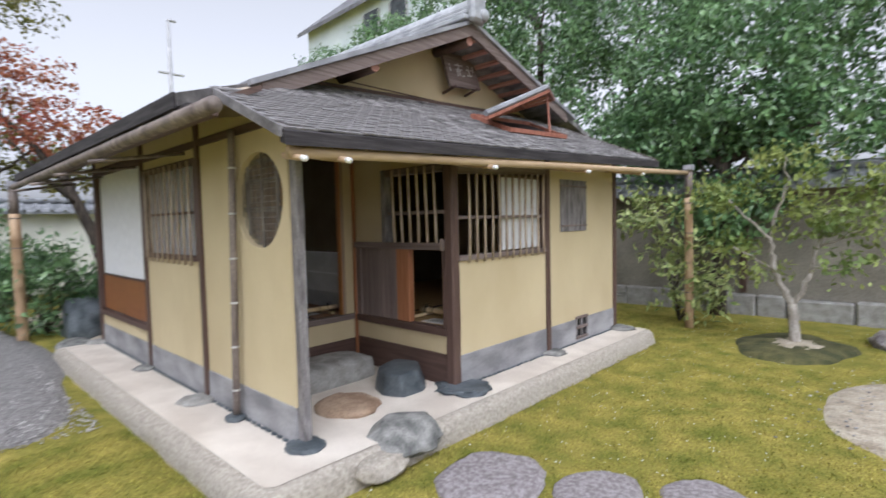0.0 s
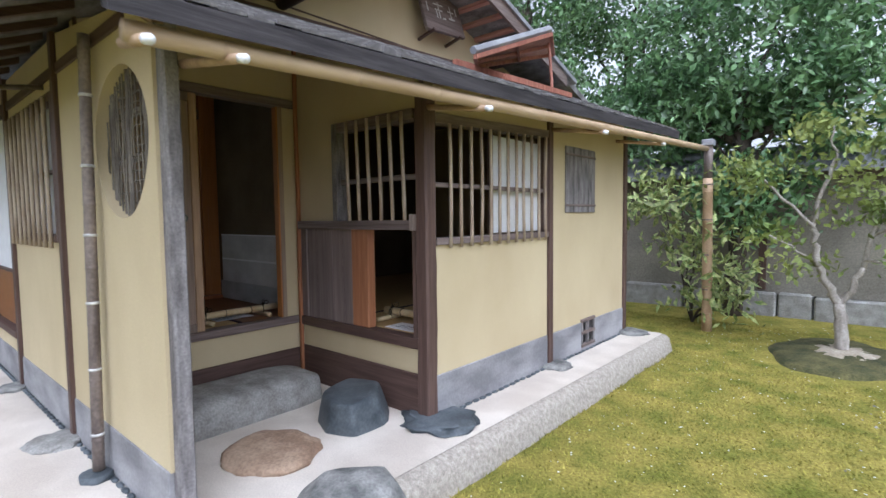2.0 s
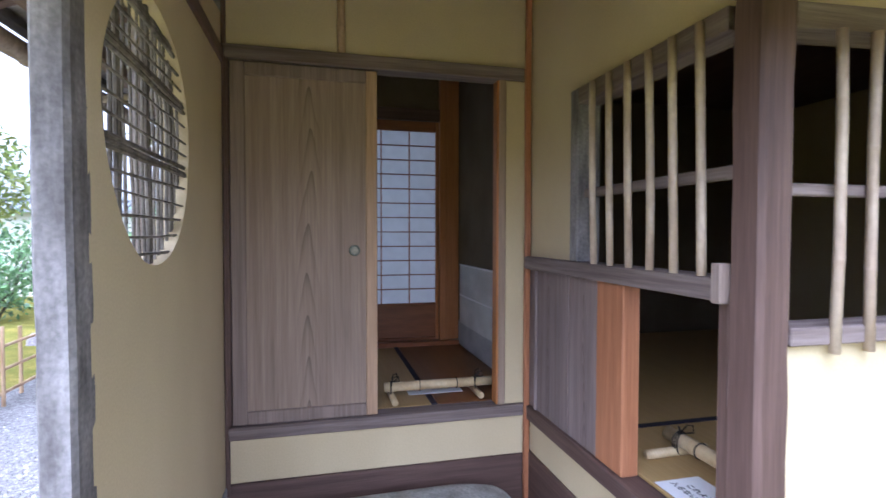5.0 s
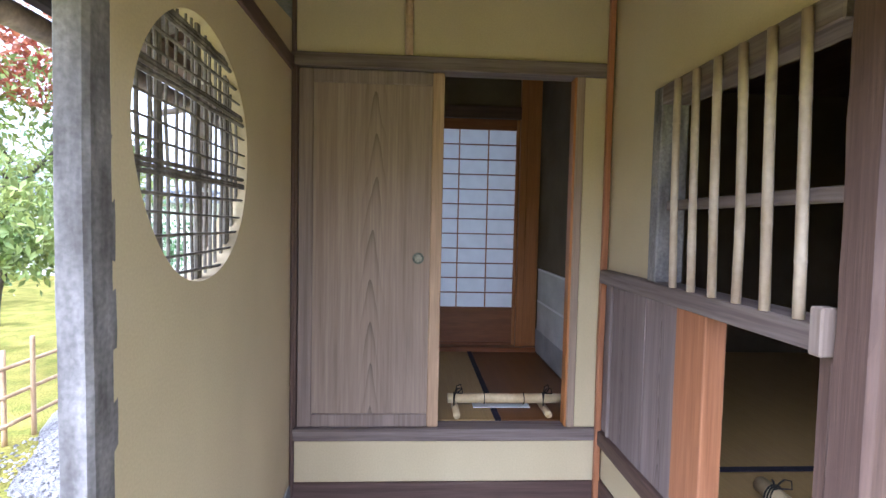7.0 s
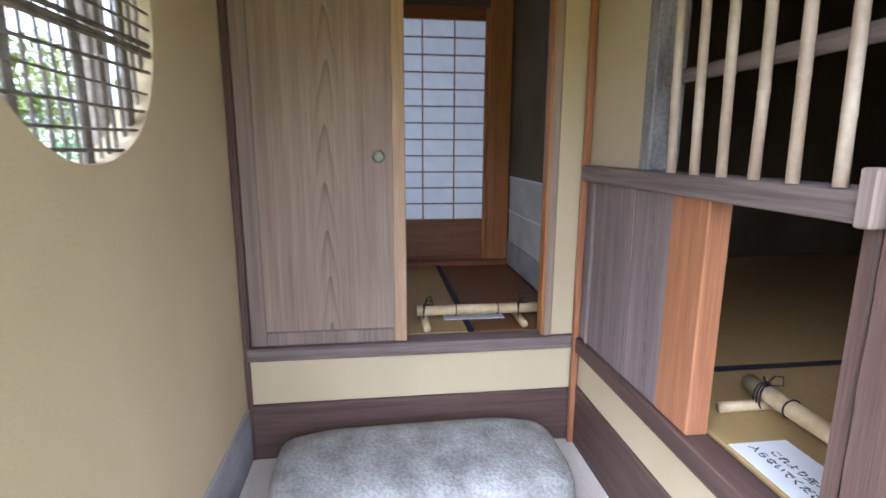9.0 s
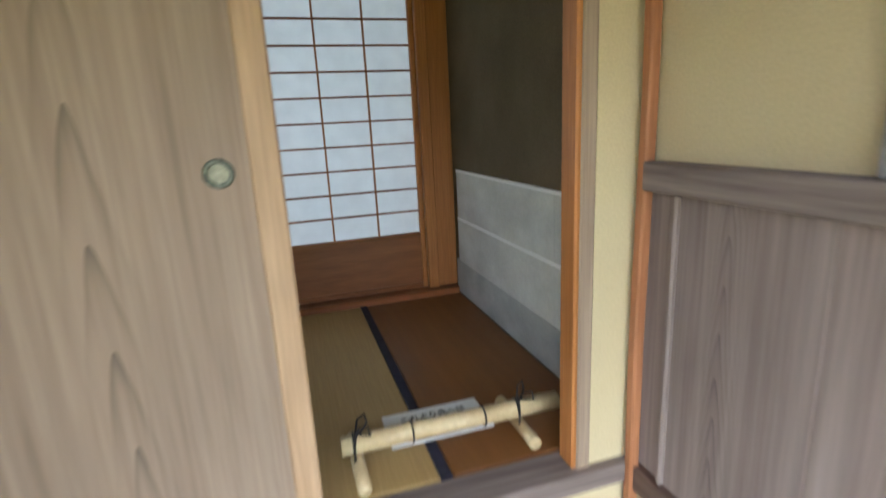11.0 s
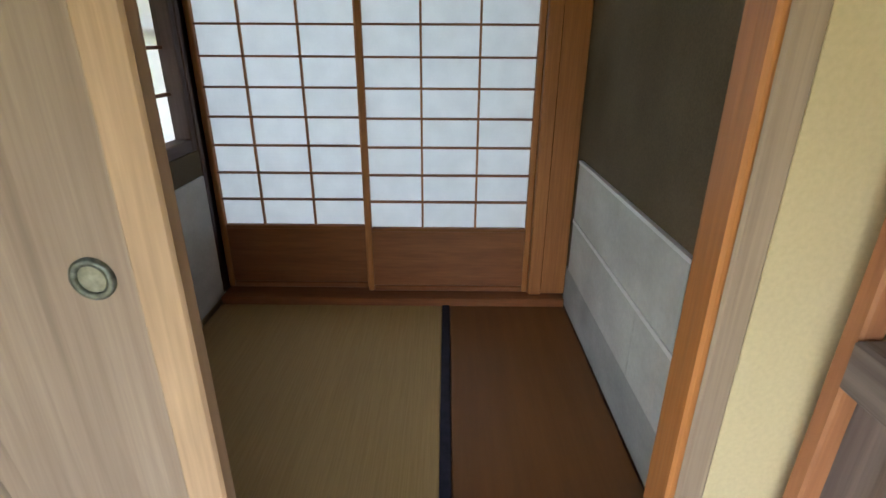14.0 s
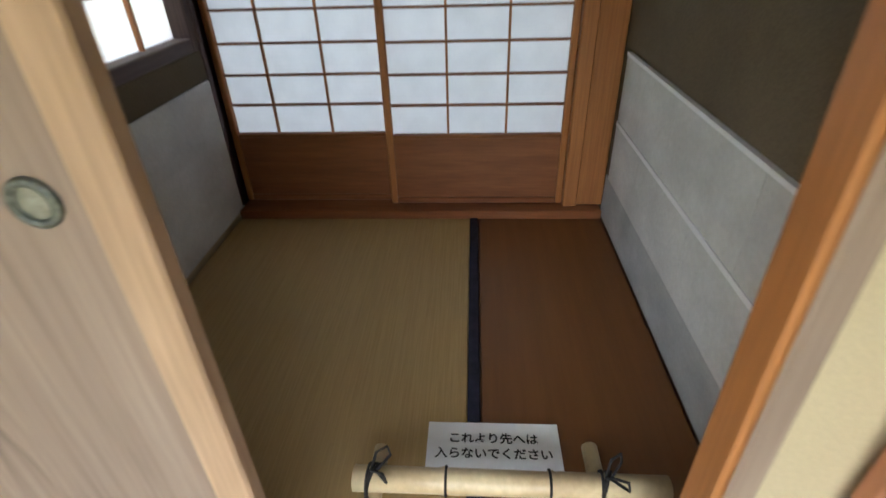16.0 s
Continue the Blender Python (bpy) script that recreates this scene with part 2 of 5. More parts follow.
DARKMOSS = material("dark_moss_mound", (0.045, 0.05, 0.018), (0.12, 0.11, 0.042), (6, 6, 6), 60, 0.95, 0.9, spots=0.4, bump_size=0.02)
GRAVEL = material("grey_gravel", (0.17, 0.16, 0.155), (0.31, 0.295, 0.285), (34, 34, 34), 110, 0.95, 0.9, spots=0.4, bump_size=0.02)
PEBBLE = material("gravel_pebbles", (0.16, 0.15, 0.145), (0.42, 0.40, 0.38), (9, 9, 9), 50, 0.9, 0.2, per_piece=0.4)
SOIL = material("bare_soil", (0.30, 0.25, 0.185), (0.48, 0.42, 0.33), (7, 7, 7), 50, 0.95, 0.8, spots=0.3, bump_size=0.015)
BARK = material("dark_bark", (0.035, 0.028, 0.022), (0.10, 0.08, 0.062), (20, 20, 5), 50, 0.9, 0.8, bump_size=0.01)
PALEBARK = material("pale_grey_bark", (0.26, 0.23, 0.20), (0.47, 0.43, 0.38), (18, 18, 5), 60, 0.85, 0.4)
LEAF = material("evergreen_leaf", (0.085, 0.175, 0.07), (0.24, 0.38, 0.17), (2, 2, 2), 9, 0.3, 0.0, per_piece=0.55, translucent=0.4, sheen=0.6)
LEAF_LIGHT = material("light_green_leaf", (0.15, 0.22, 0.06), (0.34, 0.38, 0.11), (2, 2, 2), 9, 0.5, 0.0, per_piece=0.4, translucent=0.35)
LEAF_SPOT = material("spotted_laurel_leaf", (0.14, 0.23, 0.065), (0.48, 0.50, 0.20), (25, 25, 25), 60, 0.4, 0.0, per_piece=0.3, translucent=0.2)
LEAF_RED = material("red_maple_leaf", (0.32, 0.07, 0.045), (0.46, 0.20, 0.10), (2, 2, 2), 9, 0.55, 0.0, per_piece=0.35, translucent=0.45)
LEAF_OLIVE = material("turning_maple_leaf", (0.11, 0.13, 0.035), (0.26, 0.23, 0.06), (2, 2, 2), 9, 0.55, 0.0, per_piece=0.35, translucent=0.45)
GARDENWALL = material("shaded_earth_wall", (0.17, 0.155, 0.125), (0.25, 0.23, 0.19), (2, 2, 2), 60, 0.95, 0.2)
PALEWALL = material("cream_garden_wall", (0.55, 0.55, 0.48), (0.70, 0.70, 0.63), (1.5, 1.5, 1.5), 60, 0.9, 0.1, spots=0.06)
ROOFTILE = material("grey_clay_tile", (0.14, 0.145, 0.155), (0.30, 0.31, 0.325), (7, 7, 7), 60, 0.5, 0.15)
WHITEHOUSE = material("white_house_wall", (0.55, 0.62, 0.64), (0.70, 0.77, 0.78), (0.7, 0.7, 0.7), 20, 0.8, 0.05, spots=0.05)
HOUSEROOF = material("dark_house_roof", (0.12, 0.12, 0.13), (0.22, 0.22, 0.235), (2, 2, 2), 30, 0.7, 0.2)
GLASS_DARK = material("dark_window", (0.04, 0.05, 0.055), (0.08, 0.09, 0.10), (2, 2, 2), 9, 0.15, 0.0)
STEEL = material("grey_pole", (0.35, 0.35, 0.36), (0.48, 0.48, 0.49), (5, 5, 5), 30, 0.6, 0.0)


# ---- mesh helpers ----
def mesh(name, verts, faces, mat, smooth=False):
    me = bpy.data.meshes.new(name)
    me.from_pydata(verts, [], faces)
    me.materials.append(mat)
    me.update()
    if smooth:
        me.polygons.foreach_set("use_smooth", [True] * len(me.polygons))
    return me


def add_box(bm, lo, hi, bevel=0.004):
    """A box with eased edges, added to bm."""
    vs = [bm.verts.new((x, y, z)) for x in (lo[0], hi[0]) for y in (lo[1], hi[1]) for z in (lo[2], hi[2])]
    fs = [bm.faces.new([vs[i] for i in f]) for f in ((0, 1, 3, 2), (4, 6, 7, 5), (0, 4, 5, 1), (2, 3, 7, 6), (0, 2, 6, 4), (1, 5, 7, 3))]
    if bevel:
        es = {e for f in fs for e in f.edges}
        bmesh.ops.bevel(bm, geom=list(es), offset=bevel, segments=1, affect="EDGES", clamp_overlap=True)
    return bm


def boxes(*lohi, bevel=0.004):
    bm = bmesh.new()
    for lo, hi in lohi:
        add_box(bm, lo, hi, bevel)
    return bm


def part(name, bm, mat, parent=None, label="", smooth=False):
    """Links a bmesh as one mesh object, under parent where given."""
    bmesh.ops.recalc_face_normals(bm, faces=bm.faces)
    me = bpy.data.meshes.new(name)
    bm.to_mesh(me)
    bm.free()
    me.materials.append(mat)
    if smooth:
        me.polygons.foreach_set("use_smooth", [True] * len(me.polygons))
    ob = new(name, me)
    ob.parent = parent
    return tagged(ob, label)


def box_part(name, x0, x1, y0, y1, z0, z1, mat, parent=None, label="", bevel=0.004):
    return part(name, boxes(((x0, y0, z0), (x1, y1, z1)), bevel=bevel), mat, parent, label)


def thing(name, label, category, group="", at=(0, 0, 0)):
    ob = new(name)
    ob.empty_display_size = 0.1
    return tagged(ob, label, category, group)


def add_tube(bm, points, radii, sides=10, caps=True):
    """A tube through points with a radius at each."""
    pts = [Vector(p) for p in points]
    rings = []
    side = None
    for i, p in enumerate(pts):
        d = (pts[min(i + 1, len(pts) - 1)] - pts[max(i - 1, 0)]).normalized()
        if side is None:
            side = d.orthogonal().normalized()
        side = (side - d * side.dot(d)).normalized()
        up = d.cross(side)
        rings.append([bm.verts.new(p + (side * math.cos(a) + up * math.sin(a)) * radii[i])
                      for a in (2 * math.pi * k / sides for k in range(sides))])
    for a, b in zip(rings, rings[1:]):
        for k in range(sides):
            bm.faces.new((a[k], a[(k + 1) % sides], b[(k + 1) % sides], b[k]))
    if caps:
        bm.faces.new(rings[0][::-1])
        bm.faces.new(rings[-1])
    return bm


def bamboo(a, b, r, node=0.28, taper=0.9, sides=12, bend=0.0, seed=0, first=None):
    """A bamboo culm from a to b, with ridged nodes."""
    rnd = random.Random(seed)
    a, b = Vector(a), Vector(b)
    length = (b - a).length
    off = Vector((rnd.uniform(-1, 1), rnd.uniform(-1, 1), 0)) * bend
    pts, rad = [a], [r]
    s = node * (first if first is not None else rnd.uniform(0.3, 0.9))
    while s < length - 0.02:
        q = r * (1 - (1 - taper) * s / length)
        for ds, k in ((-0.014, 0.98), (-0.006, 1.05), (-0.001, 1.1), (0.004, 0.97), (0.012, 1.03), (0.03, 1.0)):
            u = min(max((s + ds * min(1, r / 0.02)) / length, 0.0), 1.0)
            pts.append(a.lerp(b, u) + off * math.sin(math.pi * u))
            rad.append(q * k)
        s += node * rnd.uniform(0.85, 1.15)
    pts.append(b)
    rad.append(r * taper)
    return add_tube(bmesh.new(), pts, rad, sides)


def add_disc_ring(bm, centre, normal, r0, r1, depth, seg=28):
    """A flat round ring with a raised lip."""
    q = Vector(normal).to_track_quat("Z", "Y").to_matrix().to_4x4()
    m = Matrix.Translation(centre) @ q
    prof = [(r0, 0.0), (r0, depth), ((r0 + r1) / 2, depth * 1.3), (r1, depth * 0.7), (r1, 0.0)]
    rings = [[bm.verts.new(m @ Vector((rr * math.cos(t), rr * math.sin(t), h))) for t in (2 * math.pi * k / seg for k in range(seg))] for rr, h in prof]
    for a, b in zip(rings, rings[1:]):
        for k in range(seg):
            bm.faces.new((a[k], a[(k + 1) % seg], b[(k + 1) % seg], b[k]))
    return bm


def stone(name, centre, size, mat, label, category="stone", group="", seed=1, rough=0.12, turn=0.0, flat=0.55, lumps=1.6, sub=4, boxy=0.85, facets=0):
    """A natural stone: a noisy ball with a flattened top and a buried foot."""
    bm = bmesh.new()
    bmesh.ops.create_icosphere(bm, subdivisions=sub, radius=1.0)
    shift = Vector((seed * 3.7, seed * 1.3, seed * 5.1))
    rnd = random.Random(seed)
    cuts = []
    for _ in range(facets):
        n = Vector((rnd.gauss(0, 1), rnd.gauss(0, 1), abs(rnd.gauss(0, 0.6)))).normalized()
        cuts.append((n, rnd.uniform(0.62, 0.86)))
    for v in bm.verts:
        d = v.co.normalized()
        k = 1 + rough * 2.2 * noise.noise(d * lumps + shift) + rough * 0.7 * noise.noise(d * 4.5 + shift) + rough * 0.25 * noise.noise(d * 11 + shift)
        p = d * k
        for axis in (0, 1):
            p[axis] = math.copysign(abs(p[axis]) ** boxy, p[axis])
        for n, h in cuts:
            over = p.dot(n) - h
            if over > 0:
                p -= n * over * 0.92
        if p.z > flat:
            p.z = flat + (p.z - flat) * 0.18
        v.co = p
    bmesh.ops.rotate(bm, verts=bm.verts, cent=(0, 0, 0), matrix=Matrix.Rotation(radians(turn), 3, "Z"))
    for v in bm.verts:
        v.co = Vector(centre) + Vector((v.co.x * size[0], v.co.y * size[1], v.co.z * size[2]))
    ob = part(name, bm, mat, smooth=True)
    return tagged(ob, label, category, group)


# ---- leaves and trees ----
def leaf_cloud(centres, normals, size, rng, narrow=0.45, droop=0.5):
    """Two-facet leaves, one at each centre, as vertices and faces."""
    n = len(centres)
    d = rng.normal(size=(n, 3))
    d[:, 2] -= droop
    d /= np.linalg.norm(d, axis=1)[:, None]
    up = np.asarray(normals) + rng.normal(size=(n, 3)) * 0.55
    side = np.cross(d, up)
    side /= np.linalg.norm(side, axis=1)[:, None] + 1e-9
    up = np.cross(side, d)
    s = size * rng.uniform(0.6, 1.3, size=n)[:, None]
    c = np.asarray(centres)
    base, tip = c - d * s * 0.5, c + d * s * 0.5
    mid = c + up * s * -0.06
    l, r = c + side * s * narrow + up * s * 0.06, c - side * s * narrow + up * s * 0.06
    verts = np.stack([base, l, tip, r, mid], axis=1).reshape(-1, 3)
    k = np.arange(n)[:, None] * 5
    faces = np.concatenate([k + [0, 4, 1], k + [4, 2, 1], k + [0, 3, 4], k + [3, 2, 4]], axis=1).reshape(-1, 3)
    return verts, faces


def leaves_object(name, verts, faces, mat, parent=None):
    me = bpy.data.meshes.new(name)
    me.vertices.add(len(verts))
    me.vertices.foreach_set("co", np.asarray(verts, dtype=np.float32).ravel())
    me.loops.add(len(faces) * 3)
    me.loops.foreach_set("vertex_index", np.asarray(faces, dtype=np.int32).ravel())
    me.polygons.add(len(faces))
    me.polygons.foreach_set("loop_start", np.arange(0, len(faces) * 3, 3, dtype=np.int32))
    me.materials.append(mat)
    me.update(calc_edges=True)
    ob = new(name, me)
    ob.parent = parent
    return ob


def clumps(blobs, per, size, seed, narrow=0.45, shell=0.55, droop=0.5, twigs=0):
    """Leaves gathered in many small sprays inside a set of blobs (centre, radii)."""
    rng = np.random.default_rng(seed)
    cs, ns = [], []
    for (cx, cy, cz), (rx, ry, rz), share in blobs:
        count = int(per * share)
        sprays = max(6, count // 22)
        u = rng.normal(size=(sprays, 3))
        u /= np.linalg.norm(u, axis=1)[:, None]
        rad = shell + (1.06 - shell) * rng.random(sprays) ** 0.6
        spray = u * rad[:, None]
        pick = rng.integers(0, sprays, size=count)
        p = spray[pick] * [rx, ry, rz] + rng.normal(size=(count, 3)) * size * [1.3, 1.3, 0.8]
        cs.append(p + [cx, cy, cz])
        nn = spray[pick] * 0.6 + [0, 0, 0.7]
        ns.append(nn)
    return leaf_cloud(np.concatenate(cs), np.concatenate(ns), size, rng, narrow, droop)


def limb(bm, a, b, r0, r1, wob=0.05, seed=0, steps=7, sides=8):
    rnd = random.Random(seed)
    a, b = Vector(a), Vector(b)
    pts, rad = [], []
    for i in range(steps + 1):
        u = i / steps
        w = Vector((rnd.uniform(-1, 1), rnd.uniform(-1, 1), rnd.uniform(-0.5, 0.5))) * wob * (math.sin(math.pi * u))
        pts.append(a.lerp(b, u) + w)
        rad.append(r0 + (r1 - r0) * u)
    add_tube(bm, pts, rad, sides)
    return pts


def tree(name, label, category, base, trunk_top, r, limbs, blobs, per, size, bark, leaf, seed, group="", narrow=0.45, droop=0.5, shell=0.55):
    """A tapered trunk, limbs, and a crown of small leaves."""
    t = thing(name, label, category, group)
    bm = bmesh.new()
    limb(bm, base, trunk_top, r, r * 0.6, 0.06, seed)
    part("trunk", bm, bark, t, smooth=True)
    for i, (a, b, r0) in enumerate(limbs):
        bm = bmesh.new()
        limb(bm, a, b, r0, r0 * 0.3, 0.08, seed * 31 + i)
        part("limb", bm, bark, t, smooth=True)
    v, f = clumps(blobs, per, size, seed, narrow, shell, droop)
    leaves_object("crown", v, f, leaf, t)
    return t


# ---- roof planes ----
def pent_z(x, y):
    return 2.107 + 0.039 * (y - 2.86) + 0.437 * (-1.58 - x)


def south_z(y):
    return 2.342 + 0.433 * (y - 2.55)


def north_z(y):
    return 3.80 - 0.335 * (y - 5.92)


def slab(name, corners, fz, thick, mat, parent=None, label=""):
    """A roof slab: plan corners, a height function for its top, a thickness."""
    bm = bmesh.new()
    top = [bm.verts.new((x, y, fz(x, y))) for x, y in corners]
    low = [bm.verts.new((x, y, fz(x, y) - thick)) for x, y in corners]
    bm.faces.new(top)
    bm.faces.new(low[::-1])
    for i in range(len(top)):
        j = (i + 1) % len(top)
        bm.faces.new((top[i], low[i], low[j], top[j]))
    return part(name, bm, mat, parent, label)


def prism_x(name, yz, x0, x1, mat, parent=None, label=""):
    """A wall piece with an outline in y and z between two x."""
    bm = bmesh.new()
    a = [bm.verts.new((x0, y, z)) for y, z in yz]
    b = [bm.verts.new((x1, y, z)) for y, z in yz]
    bm.faces.new(a)
    bm.faces.new(b[::-1])
    for i in range(len(a)):
        j = (i + 1) % len(a)
        bm.faces.new((a[i], b[i], b[j], a[j]))
    return part(name, bm, mat, parent, label)


def prism_y(name, xz, y0, y1, mat, parent=None, label=""):
    bm = bmesh.new()
    a = [bm.verts.new((x, y0, z)) for x, z in xz]
    b = [bm.verts.new((x, y1, z)) for x, z in xz]
    bm.faces.new(a)
    bm.faces.new(b[::-1])
    for i in range(len(a)):
        j = (i + 1) % len(a)
        bm.faces.new((a[i], b[i], b[j], a[j]))
    return part(name, bm, mat, parent, label)


# ---- ground ----
def in_platform(x, y):
    return -6.75 < x < -1.5 and 2.6 < y < 8.0


def build_ground():
    xs = np.concatenate([[-400, -120, -40, -20], np.arange(-12, 3.01, 0.12), [6, 15, 40, 120, 400]])
    ys = np.concatenate([[-400, -120, -40, -12, -6], np.arange(-3, 11.01, 0.12), [15, 30, 80, 400]])
    verts = []
    for y in ys:
        for x in xs:
            z = 0.018 * noise.noise(Vector((x * 0.9, y * 0.9, 0))) + 0.010 * noise.noise(Vector((x * 3.7, y * 3.7, 4)))
            z += 0.05 * math.exp(-((x + 2.9) ** 2 * 0.9 + (y - 1.95) ** 2 * 2.5))
            if in_platform(x, y):
                z = -0.03
            verts.append((x, y, z))
    n = len(xs)
    faces = [(j * n + i, j * n + i + 1, (j + 1) * n + i + 1, (j + 1) * n + i) for j in range(len(ys) - 1) for i in range(n - 1)]
    tagged(new("ground", mesh("ground", verts, faces, MOSS, True)), "yellow-green moss lawn with dry patches", "ground", kind="structure")


def patch(name, cx, cy, rx, ry, z, mat, label, seed, step=28, kind="structure", category="ground", dome=0.02):
    """A low patch with an uneven outline on the ground."""
    bm = bmesh.new()
    rings = []
    for r in (1.0, 0.9, 0.6, 0.25):
        ring = []
        for k in range(step):
            a = 2 * math.pi * k / step
            w = 1 + 0.22 * noise.noise(Vector((math.cos(a) * 1.6, math.sin(a) * 1.6, seed)))
            ring.append(bm.verts.new((cx + rx * r * w * math.cos(a), cy + ry * r * w * math.sin(a), -0.06 if r == 1.0 else z + dome * (1 - r * r) + 0.008 * noise.noise(Vector((k, r * 9, seed))))))
        rings.append(ring)
    for a, b in zip(rings, rings[1:]):
        for k in range(step):
            bm.faces.new((a[k], a[(k + 1) % step], b[(k + 1) % step], b[k]))
    bm.faces.new(rings[-1])
    return tagged(part(name, bm, mat, smooth=True), label, category, kind=kind)


def scatter(name, count, region, size, mat, label, seed, flat=0.6, category="gravel"):
    """Loose small bits as one sheet of stuff: region(rng) gives x, y, z."""
    rng = np.random.default_rng(seed)
    base = np.array([(1, 0, 0), (0.2, 1, 0), (-1, 0.1, 0), (0, -1, 0), (0.1, 0, 1), (0, 0, -0.6)], dtype=float)
    tri = np.array([(0, 1, 4), (1, 2, 4), (2, 3, 4), (3, 0, 4), (1, 0, 5), (2, 1, 5), (3, 2, 5), (0, 3, 5)])
    vs, fs = [], []
    for i in range(count):
        x, y, z = region(rng)
        s = size * rng.uniform(0.4, 1.4)
        a = rng.uniform(0, 6.28)
        c, d = math.cos(a), math.sin(a)
        b = base * (s, s * rng.uniform(0.6, 1), s * flat)
        vs.append(np.stack([b[:, 0] * c - b[:, 1] * d + x, b[:, 0] * d + b[:, 1] * c + y, b[:, 2] + z], axis=1))
        fs.append(tri + 6 * i)
    ob = leaves_object(name, np.concatenate(vs), np.concatenate(fs), mat)
    return tagged(ob, label, category, kind="stuff")


build_ground()
patch("gravel_path", -7.6, 1.75, 4.2, 0.98, 0.03, GRAVEL, "grey gravel path beside the tea house", 3.1, 44)
patch("gravel_patch", 1.25, 6.6, 1.05, 1.1, 0.022, SOIL, "bare pebbly soil patch in the moss", 7.7, 36)
patch("soil_strip", -9.6, 4.6, 2.4, 2.2, 0.03, SOIL, "dark soil bed under shrubs", 9.2, 30)


def build_platform():
    """The sand-plastered apron, with a pebbly rounded edge."""
    outline = []
    def run(p, q, n):
        for i in range(n):
            outline.append((p[0] + (q[0] - p[0]) * i / n, p[1] + (q[1] - p[1]) * i / n))
    run((-6.75, 2.64), (-1.72, 2.64), 36)
    for k in range(8):
        a = -math.pi / 2 + k * math.pi / 16
        outline.append((-1.72 + 0.16 * math.cos(a), 2.80 + 0.16 * math.sin(a)))
    run((-1.56, 2.80), (-1.53, 7.82), 40)
    for k in range(5):
        a = k * math.pi / 10
        outline.append((-1.65 + 0.12 * math.cos(a), 7.86 + 0.12 * math.sin(a)))
    run((-1.65, 7.98), (-6.75, 7.98), 20)
    run((-6.75, 7.98), (-6.75, 2.64), 20)
    n = len(outline)
    bm = bmesh.new()
    rings = []
    for inset, z, wob in ((-0.03, -0.05, 0.03), (-0.012, 0.05, 0.03), (0.01, 0.115, 0.025), (0.05, 0.148, 0.012), (0.10, 0.158, 0.0)):
        ring = []
        for i, (x, y) in enumerate(outline):
            (ax, ay), (bx, by) = outline[i - 1], outline[(i + 1) % n]
            d = Vector((by - ay, ax - bx)).normalized()
            w = wob * noise.noise(Vector((x * 4, y * 4, z * 9))) + wob * 0.5 * noise.noise(Vector((x * 13, y * 13, z * 9)))
            ring.append(bm.verts.new((x - d.x * inset + d.x * w, y - d.y * inset + d.y * w, z + 0.2 * w)))
        rings.append(ring)
    for a, b in zip(rings, rings[1:]):
        for k in range(n):
            bm.faces.new((a[k], a[(k + 1) % n], b[(k + 1) % n], b[k]))
    edge = part("platform_edge", bm, AGGREGATE, smooth=True)
    tagged(edge, "pebbly weathered edge of the raised floor", "kerb", kind="structure")
    bm = bmesh.new()
    bm.faces.new([bm.verts.new(p) for p in platform_top(outline, n)])
    top = part("platform", bm, TATAKI)
    tagged(top, "pale beige packed-sand floor round the tea house", "floor", kind="structure")


def platform_top(outline, n):
    pts = []
    for i, (x, y) in enumerate(outline):
        (ax, ay), (bx, by) = outline[i - 1], outline[(i + 1) % n]
        d = Vector((by - ay, ax - bx)).normalized()
        pts.append((x - d.x * 0.085, y - d.y * 0.085, 0.161))
    return pts


build_platform()

# ---- south wall with round window ----
S0, S1 = 3.145, 3.22
wall_south = tagged(new("wall_south"), "ochre clay wall with dark posts and a round window", "wall", kind="structure")


